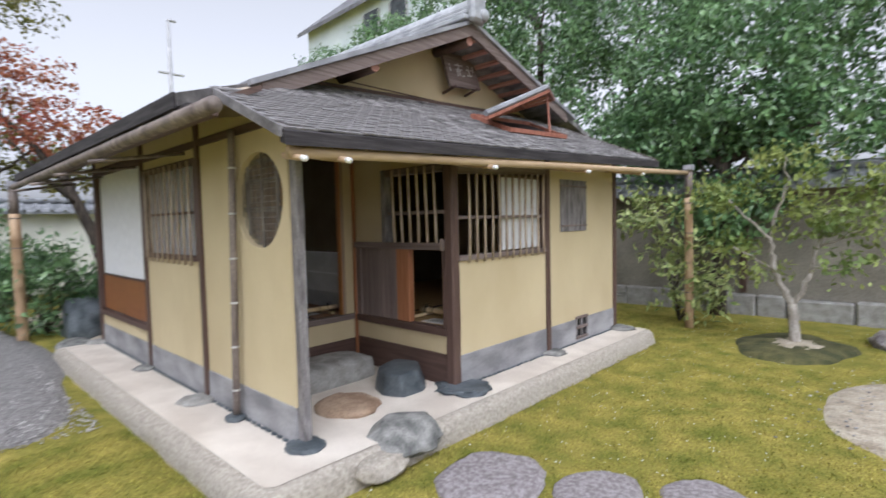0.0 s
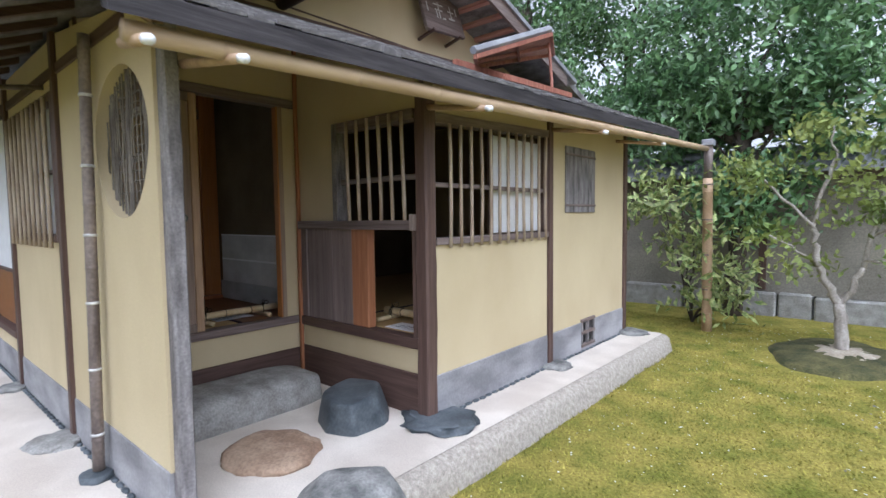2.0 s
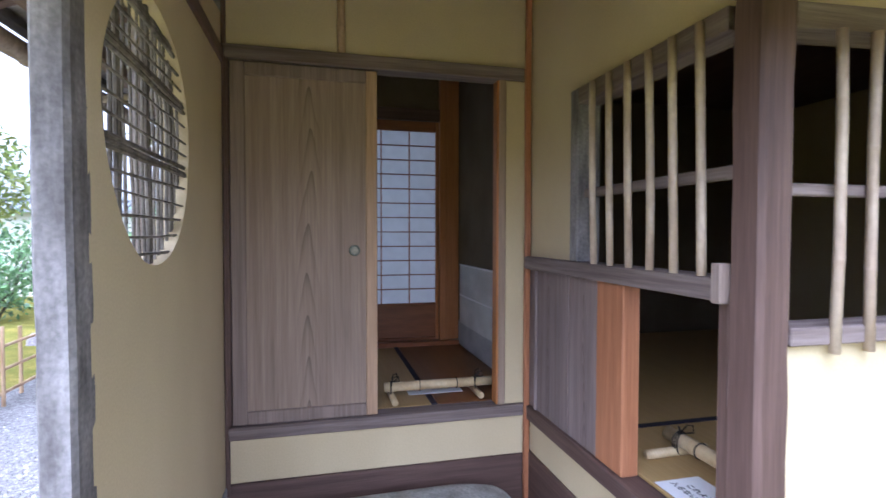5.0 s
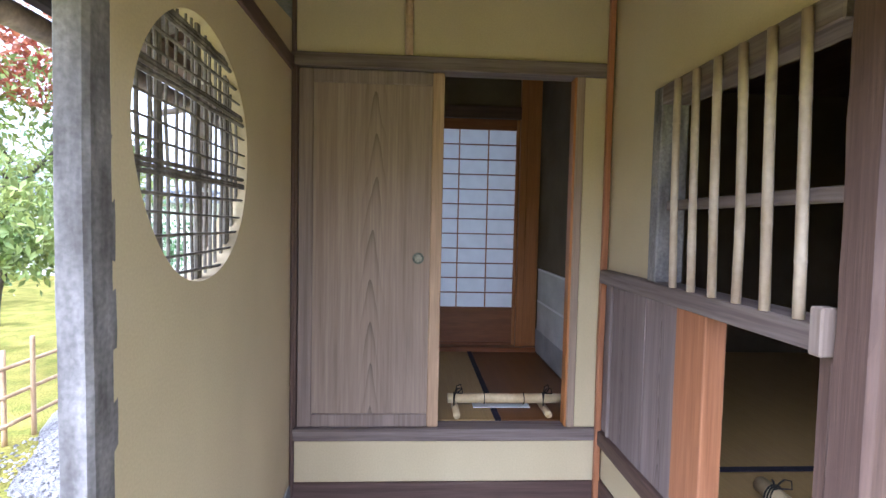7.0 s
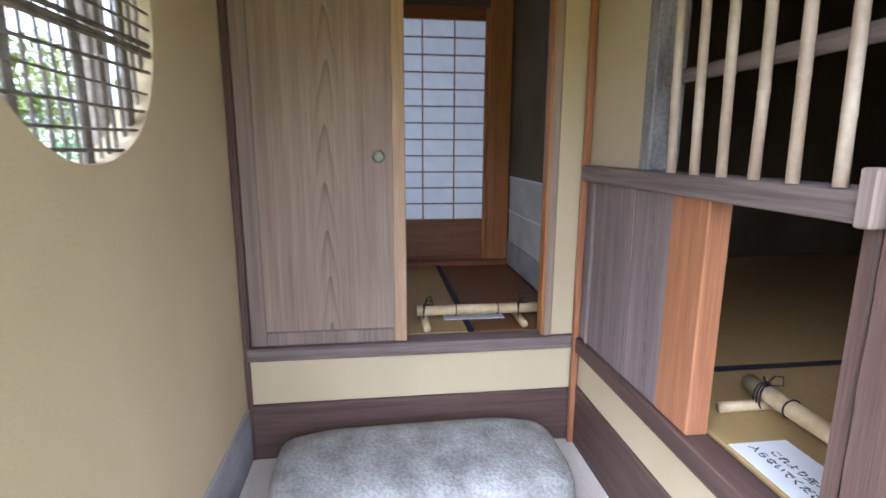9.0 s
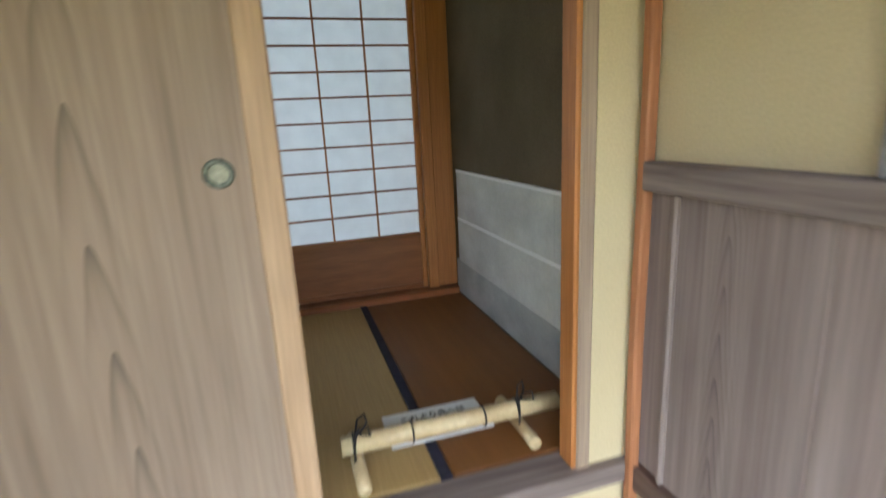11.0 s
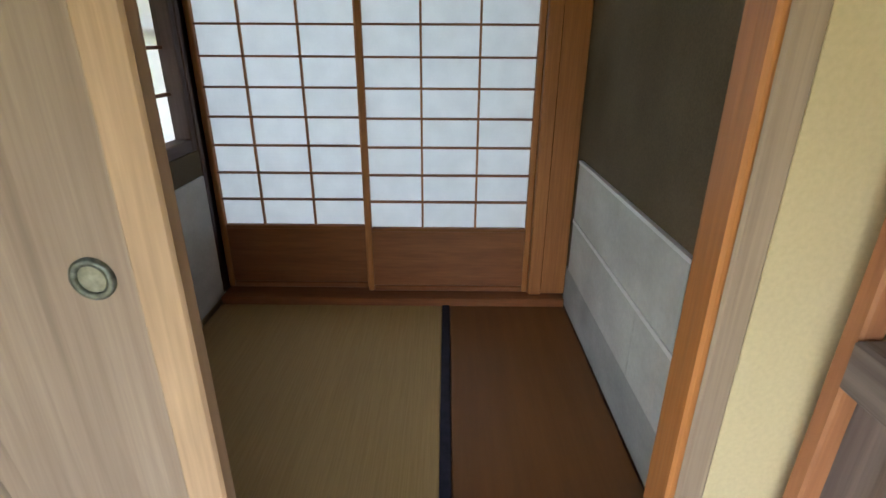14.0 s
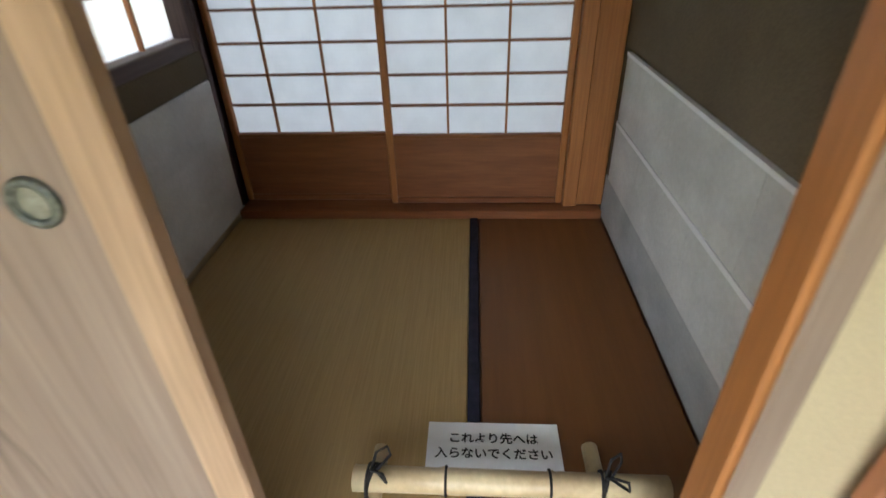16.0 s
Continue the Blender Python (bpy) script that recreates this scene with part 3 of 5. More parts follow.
def round_wall():
    cx, cz, rx, rz = -2.432, 1.766, 0.336, 0.331
    poly = [(-3.40, 0.40), (-2.03, 0.40), (-2.03, 2.17), (-2.35, 2.33), (-3.40, 2.46)]
    angles = sorted([2 * math.pi * k / 72 for k in range(72)] + [math.atan2(z - cz, x - cx) % (2 * math.pi) for x, z in poly])
    bm = bmesh.new()
    rows = []
    for a in angles:
        c, s = math.cos(a), math.sin(a)
        best = 9.0
        for (ax, az), (bx, bz) in zip(poly, poly[1:] + poly[:1]):
            ex, ez = bx - ax, bz - az
            det = ex * s - ez * c
            if abs(det) > 1e-9:
                t = (ex * (az - cz) - ez * (ax - cx)) / det
                if t > 0.05:
                    u = ((cx + t * c - ax) * ex + (cz + t * s - az) * ez) / (ex * ex + ez * ez)
                    if -1e-6 <= u <= 1 + 1e-6:
                        best = min(best, t)
        wob = 1 + 0.012 * math.sin(3 * a) + 0.008 * math.sin(5 * a + 1)
        inner = (cx + rx * wob * c, cz + rz * wob * s)
        outer = (cx + best * c, cz + best * s)
        row = []
        for y in (S0, S1):
            row.append(bm.verts.new((outer[0], y, outer[1])))
            row.append(bm.verts.new((inner[0], y, inner[1])))
        rows.append(row)
    for a, b in zip(rows, rows[1:] + rows[:1]):
        bm.faces.new((a[0], b[0], b[1], a[1]))
        bm.faces.new((a[2], a[3], b[3], b[2]))
        bm.faces.new((a[1], b[1], b[3], a[3]))
        bm.faces.new((a[0], a[2], b[2], b[0]))
    part("plaster_panel", bm, OCHRE, wall_south)
    # the bare reed lattice of the wall's core: uprights outside, cross reeds tied on inside
    rnd = random.Random(5)
    x = cx - rx + 0.022
    k = 0
    while x < cx + rx - 0.01:
        h = rz * math.sqrt(max(0, 1 - ((x - cx) / rx) ** 2)) + 0.012
        heavy = k % 5 == 2
        part("upright_reed", limb_bm((x, 3.191, cz - h), (x + rnd.uniform(-0.008, 0.008), 3.191, cz + h), 0.0085 if heavy else rnd.uniform(0.0038, 0.0055), k), REED, wall_south)
        if heavy:
            part("upright_reed", limb_bm((x + 0.014, 3.192, cz - h + 0.006), (x + 0.011, 3.192, cz + h - 0.006), 0.006, k + 90), REED, wall_south)
        x += rnd.uniform(0.033, 0.045)
        k += 1
    z = cz - rz + 0.03
    k = 0
    while z < cz + rz - 0.02:
        heavy = k in (5, 9, 12)
        for j in range(3 if heavy else 1):
            zz = z + j * 0.011
            w = rx * math.sqrt(max(0, 1 - ((zz - cz) / rz) ** 2)) + 0.008
            part("cross_reed", limb_bm((cx - w, 3.210 - 0.002 * j, zz + rnd.uniform(-0.005, 0.005)), (cx + w, 3.210, zz + rnd.uniform(-0.005, 0.005)), 0.0065 if heavy else rnd.uniform(0.0032, 0.0048), k * 7 + j), REED, wall_south)
        z += rnd.uniform(0.040, 0.050) + (0.012 if heavy else 0)
        k += 1


def limb_bm(a, b, r, seed):
    bm = bmesh.new()
    limb(bm, a, b, r, r * 0.9, 0.004, seed, steps=5, sides=6)
    return bm


round_wall()
box_part("plaster_panel", -4.80, -3.45, S0, S1, 0.40, 1.30, OCHRE, wall_south)
box_part("plaster_panel", -4.80, -3.45, S0, S1, 2.16, 2.46, OCHRE, wall_south)
box_part("plaster_panel", -6.62, -4.86, S0, S1, 0.40, 0.53, OCHRE, wall_south)
box_part("plaster_panel", -6.62, -4.86, S0, S1, 2.34, 2.46, OCHRE, wall_south)
for x0, x1 in ((-6.68, -4.86), (-4.80, -3.45), (-3.39, -2.04)):
    box_part("plinth", x0, x1, S0 - 0.008, S1 + 0.008, 0.15, 0.402, PLINTH, wall_south, "grey plastered plinth")
for x, w in ((-6.65, 0.04), (-4.83, 0.032), (-3.42, 0.032)):
    box_part("post", x - w, x + w, S0 - 0.025, S1 + 0.02, 0.16, 2.47, DARKWOOD_UP, wall_south, "slender dark wooden post")
box_part("beam", -6.7, -2.3, S0 - 0.012, S1 + 0.012, 2.24, 2.30, DARKWOOD_X, wall_south, "dark wooden tie beam")
box_part("ledge", -6.62, -4.86, S0 - 0.03, S1 + 0.01, 0.53, 0.585, DARKWOOD_X, wall_south)


def hewn_post(name, x, y, z0, z1, w, d, mat, parent, label, seed=1):
    """A post with an adze-hewn, slightly crooked surface."""
    bm = bmesh.new()
    rings = []
    steps = int((z1 - z0) / 0.05)
    for i in range(steps + 1):
        z = z0 + (z1 - z0) * i / steps
        sx = 0.008 * noise.noise(Vector((seed, 0, z * 1.6)))
        ring = []
        for px, py in ((-1, -0.75), (-0.75, -1), (0.75, -1), (1, -0.75), (1, 0.75), (0.75, 1), (-0.75, 1), (-1, 0.75)):
            k = 1 + 0.055 * noise.noise(Vector((px * 2 + seed, py * 2, z * 9)))
            ring.append(bm.verts.new((x + px * w * k + sx, y + py * d * k, z)))
        rings.append(ring)
    for a, b in zip(rings, rings[1:]):
        for k in range(8):
            bm.faces.new((a[k], a[(k + 1) % 8], b[(k + 1) % 8], b[k]))
    bm.faces.new(rings[0][::-1])
    bm.faces.new(rings[-1])
    return part(name, bm, mat, parent, label)


hewn_post("corner_post", -2.008, 3.190, 0.16, 2.20, 0.045, 0.030, GREYWOOD_UP, wall_south, "adze-hewn silvery grey corner post", 3)

# paper screen bay in the south wall
screen = thing("paper_screen", "white paper sliding screen over brown boards", "screen")
box_part("paper", -6.58, -4.88, 3.175, 3.181, 1.04, 2.32, PAPER_WALL, screen, "plain white paper")
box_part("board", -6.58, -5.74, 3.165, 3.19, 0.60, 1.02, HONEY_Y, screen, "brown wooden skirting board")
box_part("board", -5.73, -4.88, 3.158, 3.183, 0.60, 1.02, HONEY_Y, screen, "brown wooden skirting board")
box_part("rail", -6.60, -4.87, 3.155, 3.20, 1.02, 1.045, DARKWOOD_X, screen)
box_part("rail", -6.60, -4.87, 3.155, 3.20, 2.31, 2.34, DARKWOOD_X, screen)
box_part("stile", -5.745, -5.725, 3.16, 3.195, 0.60, 1.02, DARKWOOD_UP, screen)


def south_window():
    w = tagged(new("window_1"), "latticed window with weathered bamboo bars and white paper", "window", kind="structure")
    box_part("window_frame", -4.80, -4.74, 3.12, 3.235, 1.30, 2.16, DARKWOOD_UP, w)
    box_part("window_frame", -3.50, -3.45, 3.12, 3.235, 1.30, 2.16, DARKWOOD_UP, w)
    box_part("window_frame", -4.74, -3.50, 3.12, 3.235, 2.11, 2.16, DARKWOOD_X, w)
    box_part("window_sill", -4.74, -3.50, 3.115, 3.235, 1.30, 1.345, DARKWOOD_X, w)
    box_part("mid_rail", -4.74, -3.50, 3.128, 3.150, 1.70, 1.725, DARKWOOD_X, w)
    for i in range(9):
        x = -4.66 + i * 0.137
        part("bamboo_bar", bamboo((x, 3.108, 1.265), (x, 3.108, 2.14), 0.012, 0.26, 1, 8, seed=i), BAMBOO_SLAT, w, smooth=True)
    box_part("paper", -4.74, -3.50, 3.172, 3.176, 1.345, 2.11, PAPER, w, "white shoji paper")
    for i in range(4):
        z = 1.5 + i * 0.155
        box_part("muntin", -4.74, -3.50, 3.177, 3.19, z, z + 0.012, HONEY_Y, w, bevel=0)
    for i in range(5):
        x = -4.54 + i * 0.21
        box_part("muntin", x, x + 0.012, 3.178, 3.192, 1.345, 2.11, HONEY_UP, w, bevel=0)


south_window()
pole = thing("bamboo_pole", "weathered grey bamboo pole standing against the wall", "bamboo pole")
part("culm", bamboo((-2.775, 3.085, 0.20), (-2.70, 3.10, 2.28), 0.027, 0.31, 0.92, seed=4, first=0.5), BAMBOO_GREY, pole, smooth=True)
for k in range(6):
    z = 0.38 + k * 0.325
    u = (z - 0.20) / 2.08
    part("node_ring", add_tube(bmesh.new(), [(-2.775 + 0.075 * u, 3.085 + 0.015 * u, z - 0.007), (-2.775 + 0.075 * u, 3.085 + 0.015 * u, z), (-2.775 + 0.075 * u, 3.085 + 0.015 * u, z + 0.007)], [0.0275, 0.030, 0.0275], 12), CHALK, pole, "pale bamboo node", True)

# ---- east wall ----
E0, E1 = -2.055, -1.98
wall_east = tagged(new("wall_east"), "ochre clay wall with slender dark posts", "wall", kind="structure")


def east_top(y):
    return pent_z(-1.98, y) - 0.075


prism_x("plaster_panel", [(4.70, 0.42), (6.085, 0.42), (6.085, 1.245), (4.70, 1.245)], E0, E1, OCHRE, wall_east)
prism_x("plaster_panel", [(4.70, 2.055), (6.085, 2.11), (6.085, east_top(6.085)), (4.70, east_top(4.7))], E0, E1, OCHRE, wall_east)
prism_x("plaster_panel", [(6.165, 0.42), (7.69, 0.42), (7.69, east_top(7.69)), (6.165, east_top(6.165))], E0, E1, OCHRE, wall_east)
box_part("plinth", E0 - 0.008, E1 + 0.008, 4.69, 6.085, 0.15, 0.427, PLINTH, wall_east, "grey plastered plinth")
box_part("plinth", E0 - 0.008, E1 + 0.008, 6.165, 6.715, 0.15, 0.427, PLINTH, wall_east, "grey plastered plinth")
box_part("plinth", E0 - 0.008, E1 + 0.008, 6.99, 7.70, 0.15, 0.427, PLINTH, wall_east, "grey plastered plinth")
box_part("plinth", E0 - 0.008, E1 + 0.008, 6.715, 6.99, 0.15, 0.19, PLINTH, wall_east, "grey plastered plinth")
hewn_post("corner_post", -2.003, 4.648, 0.16, 2.16, 0.050, 0.048, DARKWOOD_UP, wall_east, "thick dark wooden corner post", 8)
box_part("post", E0 - 0.01, E1 + 0.02, 6.09, 6.16, 0.17, 2.27, DARKWOOD_UP, wall_east, "slender dark wooden post")
box_part("post", E0 - 0.01, E1 + 0.02, 7.695, 7.765, 0.17, 2.33, DARKWOOD_UP, wall_east, "slender dark wooden post")

vent = thing("floor_vent", "wooden floor vent grate set in the plinth", "vent")
# black sheet paints the darkness behind the grate
box_part("hollow_sheet", -2.04, -2.03, 6.715, 6.99, 0.19, 0.44, INK_AND_HOLLOW, vent)
for y in (6.715, 6.835, 6.96):
    box_part("bar", -2.0, -1.968, y, y + 0.03, 0.19, 0.455, GREYWOOD_UP, vent)
for z in (0.19, 0.31, 0.425):
    box_part("rail", -2.0, -1.962, 6.71, 6.995, z, z + 0.03, GREYWOOD_Y, vent)


def east_window():
    w = tagged(new("window_2"), "bamboo-barred window with one white paper screen", "window", kind="structure")
    prism_x("window_frame", [(4.70, 1.995), (6.085, 2.05), (6.085, 2.11), (4.70, 2.055)], -2.06, -1.962, GREYWOOD_Y, w)
    box_part("window_frame", -2.06, -1.965, 6.04, 6.085, 1.29, 2.06, DARKWOOD_UP, w)
    box_part("window_sill", -2.06, -1.958, 4.70, 6.085, 1.245, 1.29, GREYWOOD_Y, w)
    box_part("mid_rail", -1.995, -1.972, 4.70, 6.05, 1.605, 1.635, GREYWOOD_Y, w)
    for i in range(12):
        y = 4.825 + i * 0.109
        top = 1.995 + 0.04 * (y - 4.7)
        part("bamboo_bar", bamboo((-1.955, y, 1.225), (-1.955, y, top), 0.0125, 0.3, 0.95, 8, bend=0.006, seed=i + 20), BAMBOO_SLAT, w, smooth=True)
    scr = box_part("paper_screen", -2.03, -2.026, 5.37, 6.05, 1.30, 2.0, PAPER_WALL, w, "white paper sliding screen")
    box_part("stile", -2.035, -2.012, 5.335, 5.375, 1.29, 2.03, DARKWOOD_UP, scr)


east_window()
plate = thing("wall_shutter", "weathered grey board shutter fixed on the clay wall", "shutter")
for i in range(4):
    y = 6.39 + i * 0.145
    box_part("board", -1.98, -1.966 + 0.003 * (i % 2), y, y + 0.143, 1.445, 2.02, GREYWOOD_UP, plate)
box_part("cleat", -1.965, -1.955, 6.39, 6.968, 1.50, 1.52, GREYWOOD_Y, plate)
box_part("cleat", -1.965, -1.955, 6.39, 6.968, 1.94, 1.96, GREYWOOD_Y, plate)

# ---- porch north wall, with lattice and crawl-in door ----
wall_porch = tagged(new("wall_porch_north"), "ochre porch wall above a dark boarded dado", "wall", kind="structure")
N0, N1 = 4.64, 4.70


def porch_top(x):
    return pent_z(x, 4.67) - 0.075


prism_y("plaster_panel", [(-3.36, 1.40), (-2.88, 1.40), (-2.88, 2.085), (-2.075, 2.085), (-2.075, porch_top(-2.075)), (-3.36, porch_top(-3.36))], N0, N1, OCHRE, wall_porch)
box_part("plaster_strip", -3.33, -2.07, N0, N1, 0.43, 0.595, OCHRE, wall_porch)
box_part("base_board", -3.35, -2.07, N0 - 0.012, N1, 0.15, 0.43, DARKWOOD_X, wall_porch, "dark weathered base board")
box_part("sill", -3.36, -2.055, N0 - 0.025, N1 + 0.01, 0.595, 0.663, DARKWOOD_X, wall_porch)
box_part("rail", -3.308, -2.055, N0 - 0.045, N1, 1.342, 1.402, GREYWOOD_X, wall_porch, "thick grey-brown wooden rail")
box_part("rail_peg", -2.085, -2.05, N0 - 0.06, N0 - 0.02, 1.338, 1.44, FRAMEWOOD, wall_porch)
box_part("jamb", -2.10, -2.065, N0 - 0.02, N1 + 0.01, 0.663, 1.342, DARKWOOD_UP, wall_porch)
hewn_post("thin_post", -3.328, 4.620, 0.16, 2.80, 0.013, 0.013, ORANGEWOOD, wall_porch, "thin dark corner post", 5)


def porch_lattice():
    w = tagged(new("window_3"), "bamboo-barred lattice window beside the porch", "window", kind="structure")
    box_part("window_frame", -2.88, -2.82, N0 - 0.03, N1 + 0.01, 1.402, 2.085, GREYWOOD_UP, w)
    box_part("window_frame", -2.82, -2.075, N0 - 0.03, N1 + 0.01, 2.02, 2.085, GREYWOOD_X, w)
    box_part("mid_rail", -2.82, -2.075, N0 + 0.0, N1 - 0.03, 1.655, 1.69, GREYWOOD_X, w)
    for i in range(6):
        x = -2.672 + i * 0.1075
        part("bamboo_bar", bamboo((x, N0 - 0.042, 1.402), (x - 0.022, N0 - 0.042, 2.072), 0.0125, 0.33, 0.95, 10, bend=0.006, seed=i + 50), BAMBOO_SLAT, w, smooth=True)


porch_lattice()
crawl = thing("crawl_door", "weathered board panel of the low crawl-in entrance", "door")
for i, (x0, x1) in enumerate(((-3.33, -3.25), (-3.2495, -2.93), (-2.9295, -2.707))):
    box_part("board", x0, x1, N0 - 0.004 - 0.002 * (i % 2), N1 - 0.02, 0.665, 1.342, CRAWLWOOD, crawl, bevel=0.0015)
box_part("batten", -3.25, -3.235, N0 - 0.018, N0, 0.665, 1.342, CRAWLWOOD, crawl)
box_part("edge_stile", -2.705, -2.535, N0 - 0.008, N1, 0.665, 1.342, ORANGEWOOD, crawl, "warm orange unweathered cedar stile")

# ---- porch west wall with sliding door ----
wall_door = tagged(new("wall_porch_west"), "ochre porch wall with dark lintel, sill and base", "wall", kind="structure")
D0, D1 = -3.41, -3.36
box_part("base_board", D0, D1 + 0.012, 3.22, 4.63, 0.15, 0.407, DARKWOOD_Y, wall_door, "dark weathered base board")
box_part("plaster_strip", D0, D1, 3.22, 4.625, 0.407, 0.607, OCHRE, wall_door)
box_part("sill", D0 - 0.03, D1 + 0.025, 3.235, 4.63, 0.607, 0.662, GREYWOOD_Y, wall_door)
box_part("lintel", D0 - 0.03, D1 + 0.02, 3.205, 4.63, 2.262, 2.322, GREYWOOD_Y, wall_door)
box_part("plaster_strip", D0, D1, 4.517, 4.64, 0.662, 2.262, OCHRE, wall_door)
box_part("jamb", D0 - 0.012, D1, 4.472, 4.517, 0.662, 2.262, HONEY_UP, wall_door, "reddish brown door jamb")
box_part("jamb_face", D1, D1 + 0.008, 4.480, 4.517, 0.662, 2.262, SUGI_UP, wall_door, "weathered face of the door jamb")
box_part("jamb", D0, D1 + 0.012, 3.222, 3.248, 0.662, 2.262, DARKWOOD_UP, wall_door, "reddish brown door jamb")
box_part("thin_post", D1 - 0.02, D1 + 0.02, 3.222, 3.24, 0.16, 2.6, DARKWOOD_UP, wall_door)
part("bamboo_strut", bamboo((D1 + 0.012, 3.726, 2.325), (D1 + 0.012, 3.722, 2.82), 0.018, 0.2, 1, 8, seed=9), BAMBOO_TAN, wall_door, smooth=True)
prism_x("plaster_panel", [(3.22, 2.322), (4.70, 2.322), (4.70, 2.62), (7.9, 2.62), (7.9, 3.05), (5.92, 3.71), (3.22, 2.55)], D0, D1, OCHRE, wall_door, "ochre gable wall")
box_part("rail", D1, D1 + 0.008, 4.2, 7.0, 3.02, 3.032, DARKWOOD_Y, wall_door, bevel=0)

door = thing("sliding_door", "worn cedar sliding door, pushed half open", "door")
DX0, DX1 = -3.388, -3.358
box_part("panel", DX0 + 0.006, DX1 - 0.013, 3.29, 3.84, 0.70, 2.21, DOORPANEL, door, "broad cedar board with cathedral grain")
box_part("stile", DX0, DX1, 3.250, 3.312, 0.664, 2.258, FRAMEWOOD, door)
box_part("stile", DX0, DX1, 3.834, 3.886, 0.664, 2.258, STILE, door, "paler cedar stile")
box_part("rail", DX0, DX1 - 0.001, 3.312, 3.834, 0.664, 0.722, FRAMEWOOD, door)
box_part("rail", DX0, DX1 - 0.001, 3.312, 3.834, 2.20, 2.258, FRAMEWOOD, door)
pull = part("door_pull", add_disc_ring(bmesh.new(), (DX1 - 0.013, 3.782, 1.434), (1, 0, 0), 0.017, 0.026, 0.005), BRONZE, door, "round bronze finger pull", True)
bm = bmesh.new()
bmesh.ops.create_circle(bm, cap_ends=True, segments=24, radius=0.018, matrix=Matrix.Translation((DX1 - 0.0115, 3.782, 1.434)) @ Matrix.Rotation(math.pi / 2, 4, "Y"))
part("cup", bm, PULLCUP, pull, "worn pale cup")

# ---- rooms ----
FLOOR = 0.662
floor = tagged(new("floor"), "tatami and brown plank floor of the tea rooms", "floor", kind="structure")
box_part("subfloor", -6.6, -3.44, 3.235, 7.68, 0.50, 0.634, DARKWOOD_Y, floor)
box_part("subfloor", -3.44, -2.07, 4.71, 7.68, 0.50, 0.634, DARKWOOD_Y, floor)
box_part("tatami_mat", -4.735, -3.445, 3.24, 4.165, 0.636, FLOOR, TATAMI, floor, "aged beige tatami mat")
box_part("mat_border", -4.735, -3.445, 4.165, 4.195, 0.636, FLOOR + 0.003, INDIGO, floor, "dark indigo cloth border", 0.002)
box_part("plank", -4.735, -3.445, 4.197, 4.672, 0.636, FLOOR, LACQUER, floor, "broad brown floor plank")
box_part("tatami_mat", -2.93, -2.07, 4.72, 7.66, 0.636, FLOOR, TATAMI, floor, "aged beige tatami mat")
box_part("mat_border", -2.965, -2.932, 4.72, 7.66, 0.636, FLOOR + 0.003, INDIGO, floor, "dark indigo cloth border", 0.002)
box_part("tatami_mat", -4.78, -2.967, 4.72, 7.66, 0.636, FLOOR, TATAMI, floor, "aged beige tatami mat")

wall_mid = tagged(new("wall_room_north"), "brown earth wall with a grey-white paper dado", "wall", kind="structure")
box_part("earth", -4.85, -3.415, 4.682, 4.716, 0.64, 2.75, BROWNWALL, wall_mid)
box_part("dado_foot", -4.77, -3.415, 4.674, 4.682, 0.662, 0.835, KOSHI2, wall_mid, "darker grey paper strip")
for x0, x1 in ((-4.72, -4.43), (-4.428, -4.02), (-4.018, -3.47)):
    box_part("dado_paper", x0, x1, 4.671, 4.682, 0.837, 1.045, KOSHI, wall_mid, bevel=0)
for x0, x1 in ((-4.72, -4.25), (-4.248, -3.80), (-3.798, -3.47)):
    box_part("dado_paper", x0, x1, 4.672, 4.682, 1.047, 1.272, KOSHI, wall_mid, bevel=0)
box_part("dado_edge", -4.72, -3.415, 4.669, 4.682, 1.040, 1.054, CARD, wall_mid, bevel=0)
box_part("dado_edge", -4.72, -3.415, 4.669, 4.682, 1.270, 1.281, CARD, wall_mid, bevel=0)

lining = tagged(new("wall_room_south"), "brown earth inner wall with paper dado under a window", "wall", kind="structure")
box_part("earth", -4.85, -4.80, 3.222, 3.236, 0.68, 2.46, BROWNWALL, lining)
box_part("earth", -3.45, -3.415, 3.222, 3.236, 0.68, 2.46, BROWNWALL, lining)
box_part("dado", -4.80, -3.415, 3.222, 3.238, 0.68, 1.20, KOSHI, lining)
box_part("earth", -4.80, -3.415, 3.222, 3.236, 1.20, 1.30, BROWNWALL, lining)
box_part("earth", -4.80, -3.415, 3.222, 3.236, 2.16, 2.46, BROWNWALL, lining)

room_west = tagged(new("wall_room_west"), "dark timber partition round the paper screens", "wall", kind="structure")
box_part("earth", -4.90, -4.82, 4.70, 7.70, 0.60, 2.70, BROWNWALL, room_west)
box_part("sill", -4.86, -4.737, 3.24, 4.672, 0.634, 0.693, HONEY_Y, room_west)
box_part("post", -4.87, -4.775, 4.527, 4.58, 0.693, 2.75, HONEY_UP, room_west, "honey-coloured post")
box_part("post", -4.87, -4.79, 4.58, 4.681, 0.693, 2.75, HONEY_UP, room_west, "honey-coloured post")
box_part("post", -4.87, -4.775, 3.225, 3.240, 0.693, 2.45, DARKWOOD_UP, room_west)
box_part("lintel", -4.87, -4.775, 3.24, 4.53, 2.364, 2.45, DARKWOOD_Y, room_west)
prism_x("transom", [(3.4, 2.45), (4.6, 2.45), (4.6, 2.75), (3.95, 2.75), (3.4, 2.52)], -4.86, -4.82, BROWNWALL, room_west)
box_part("wall", -6.65, -4.90, 4.66, 4.74, 0.16, 2.9, BROWNWALL, room_west)
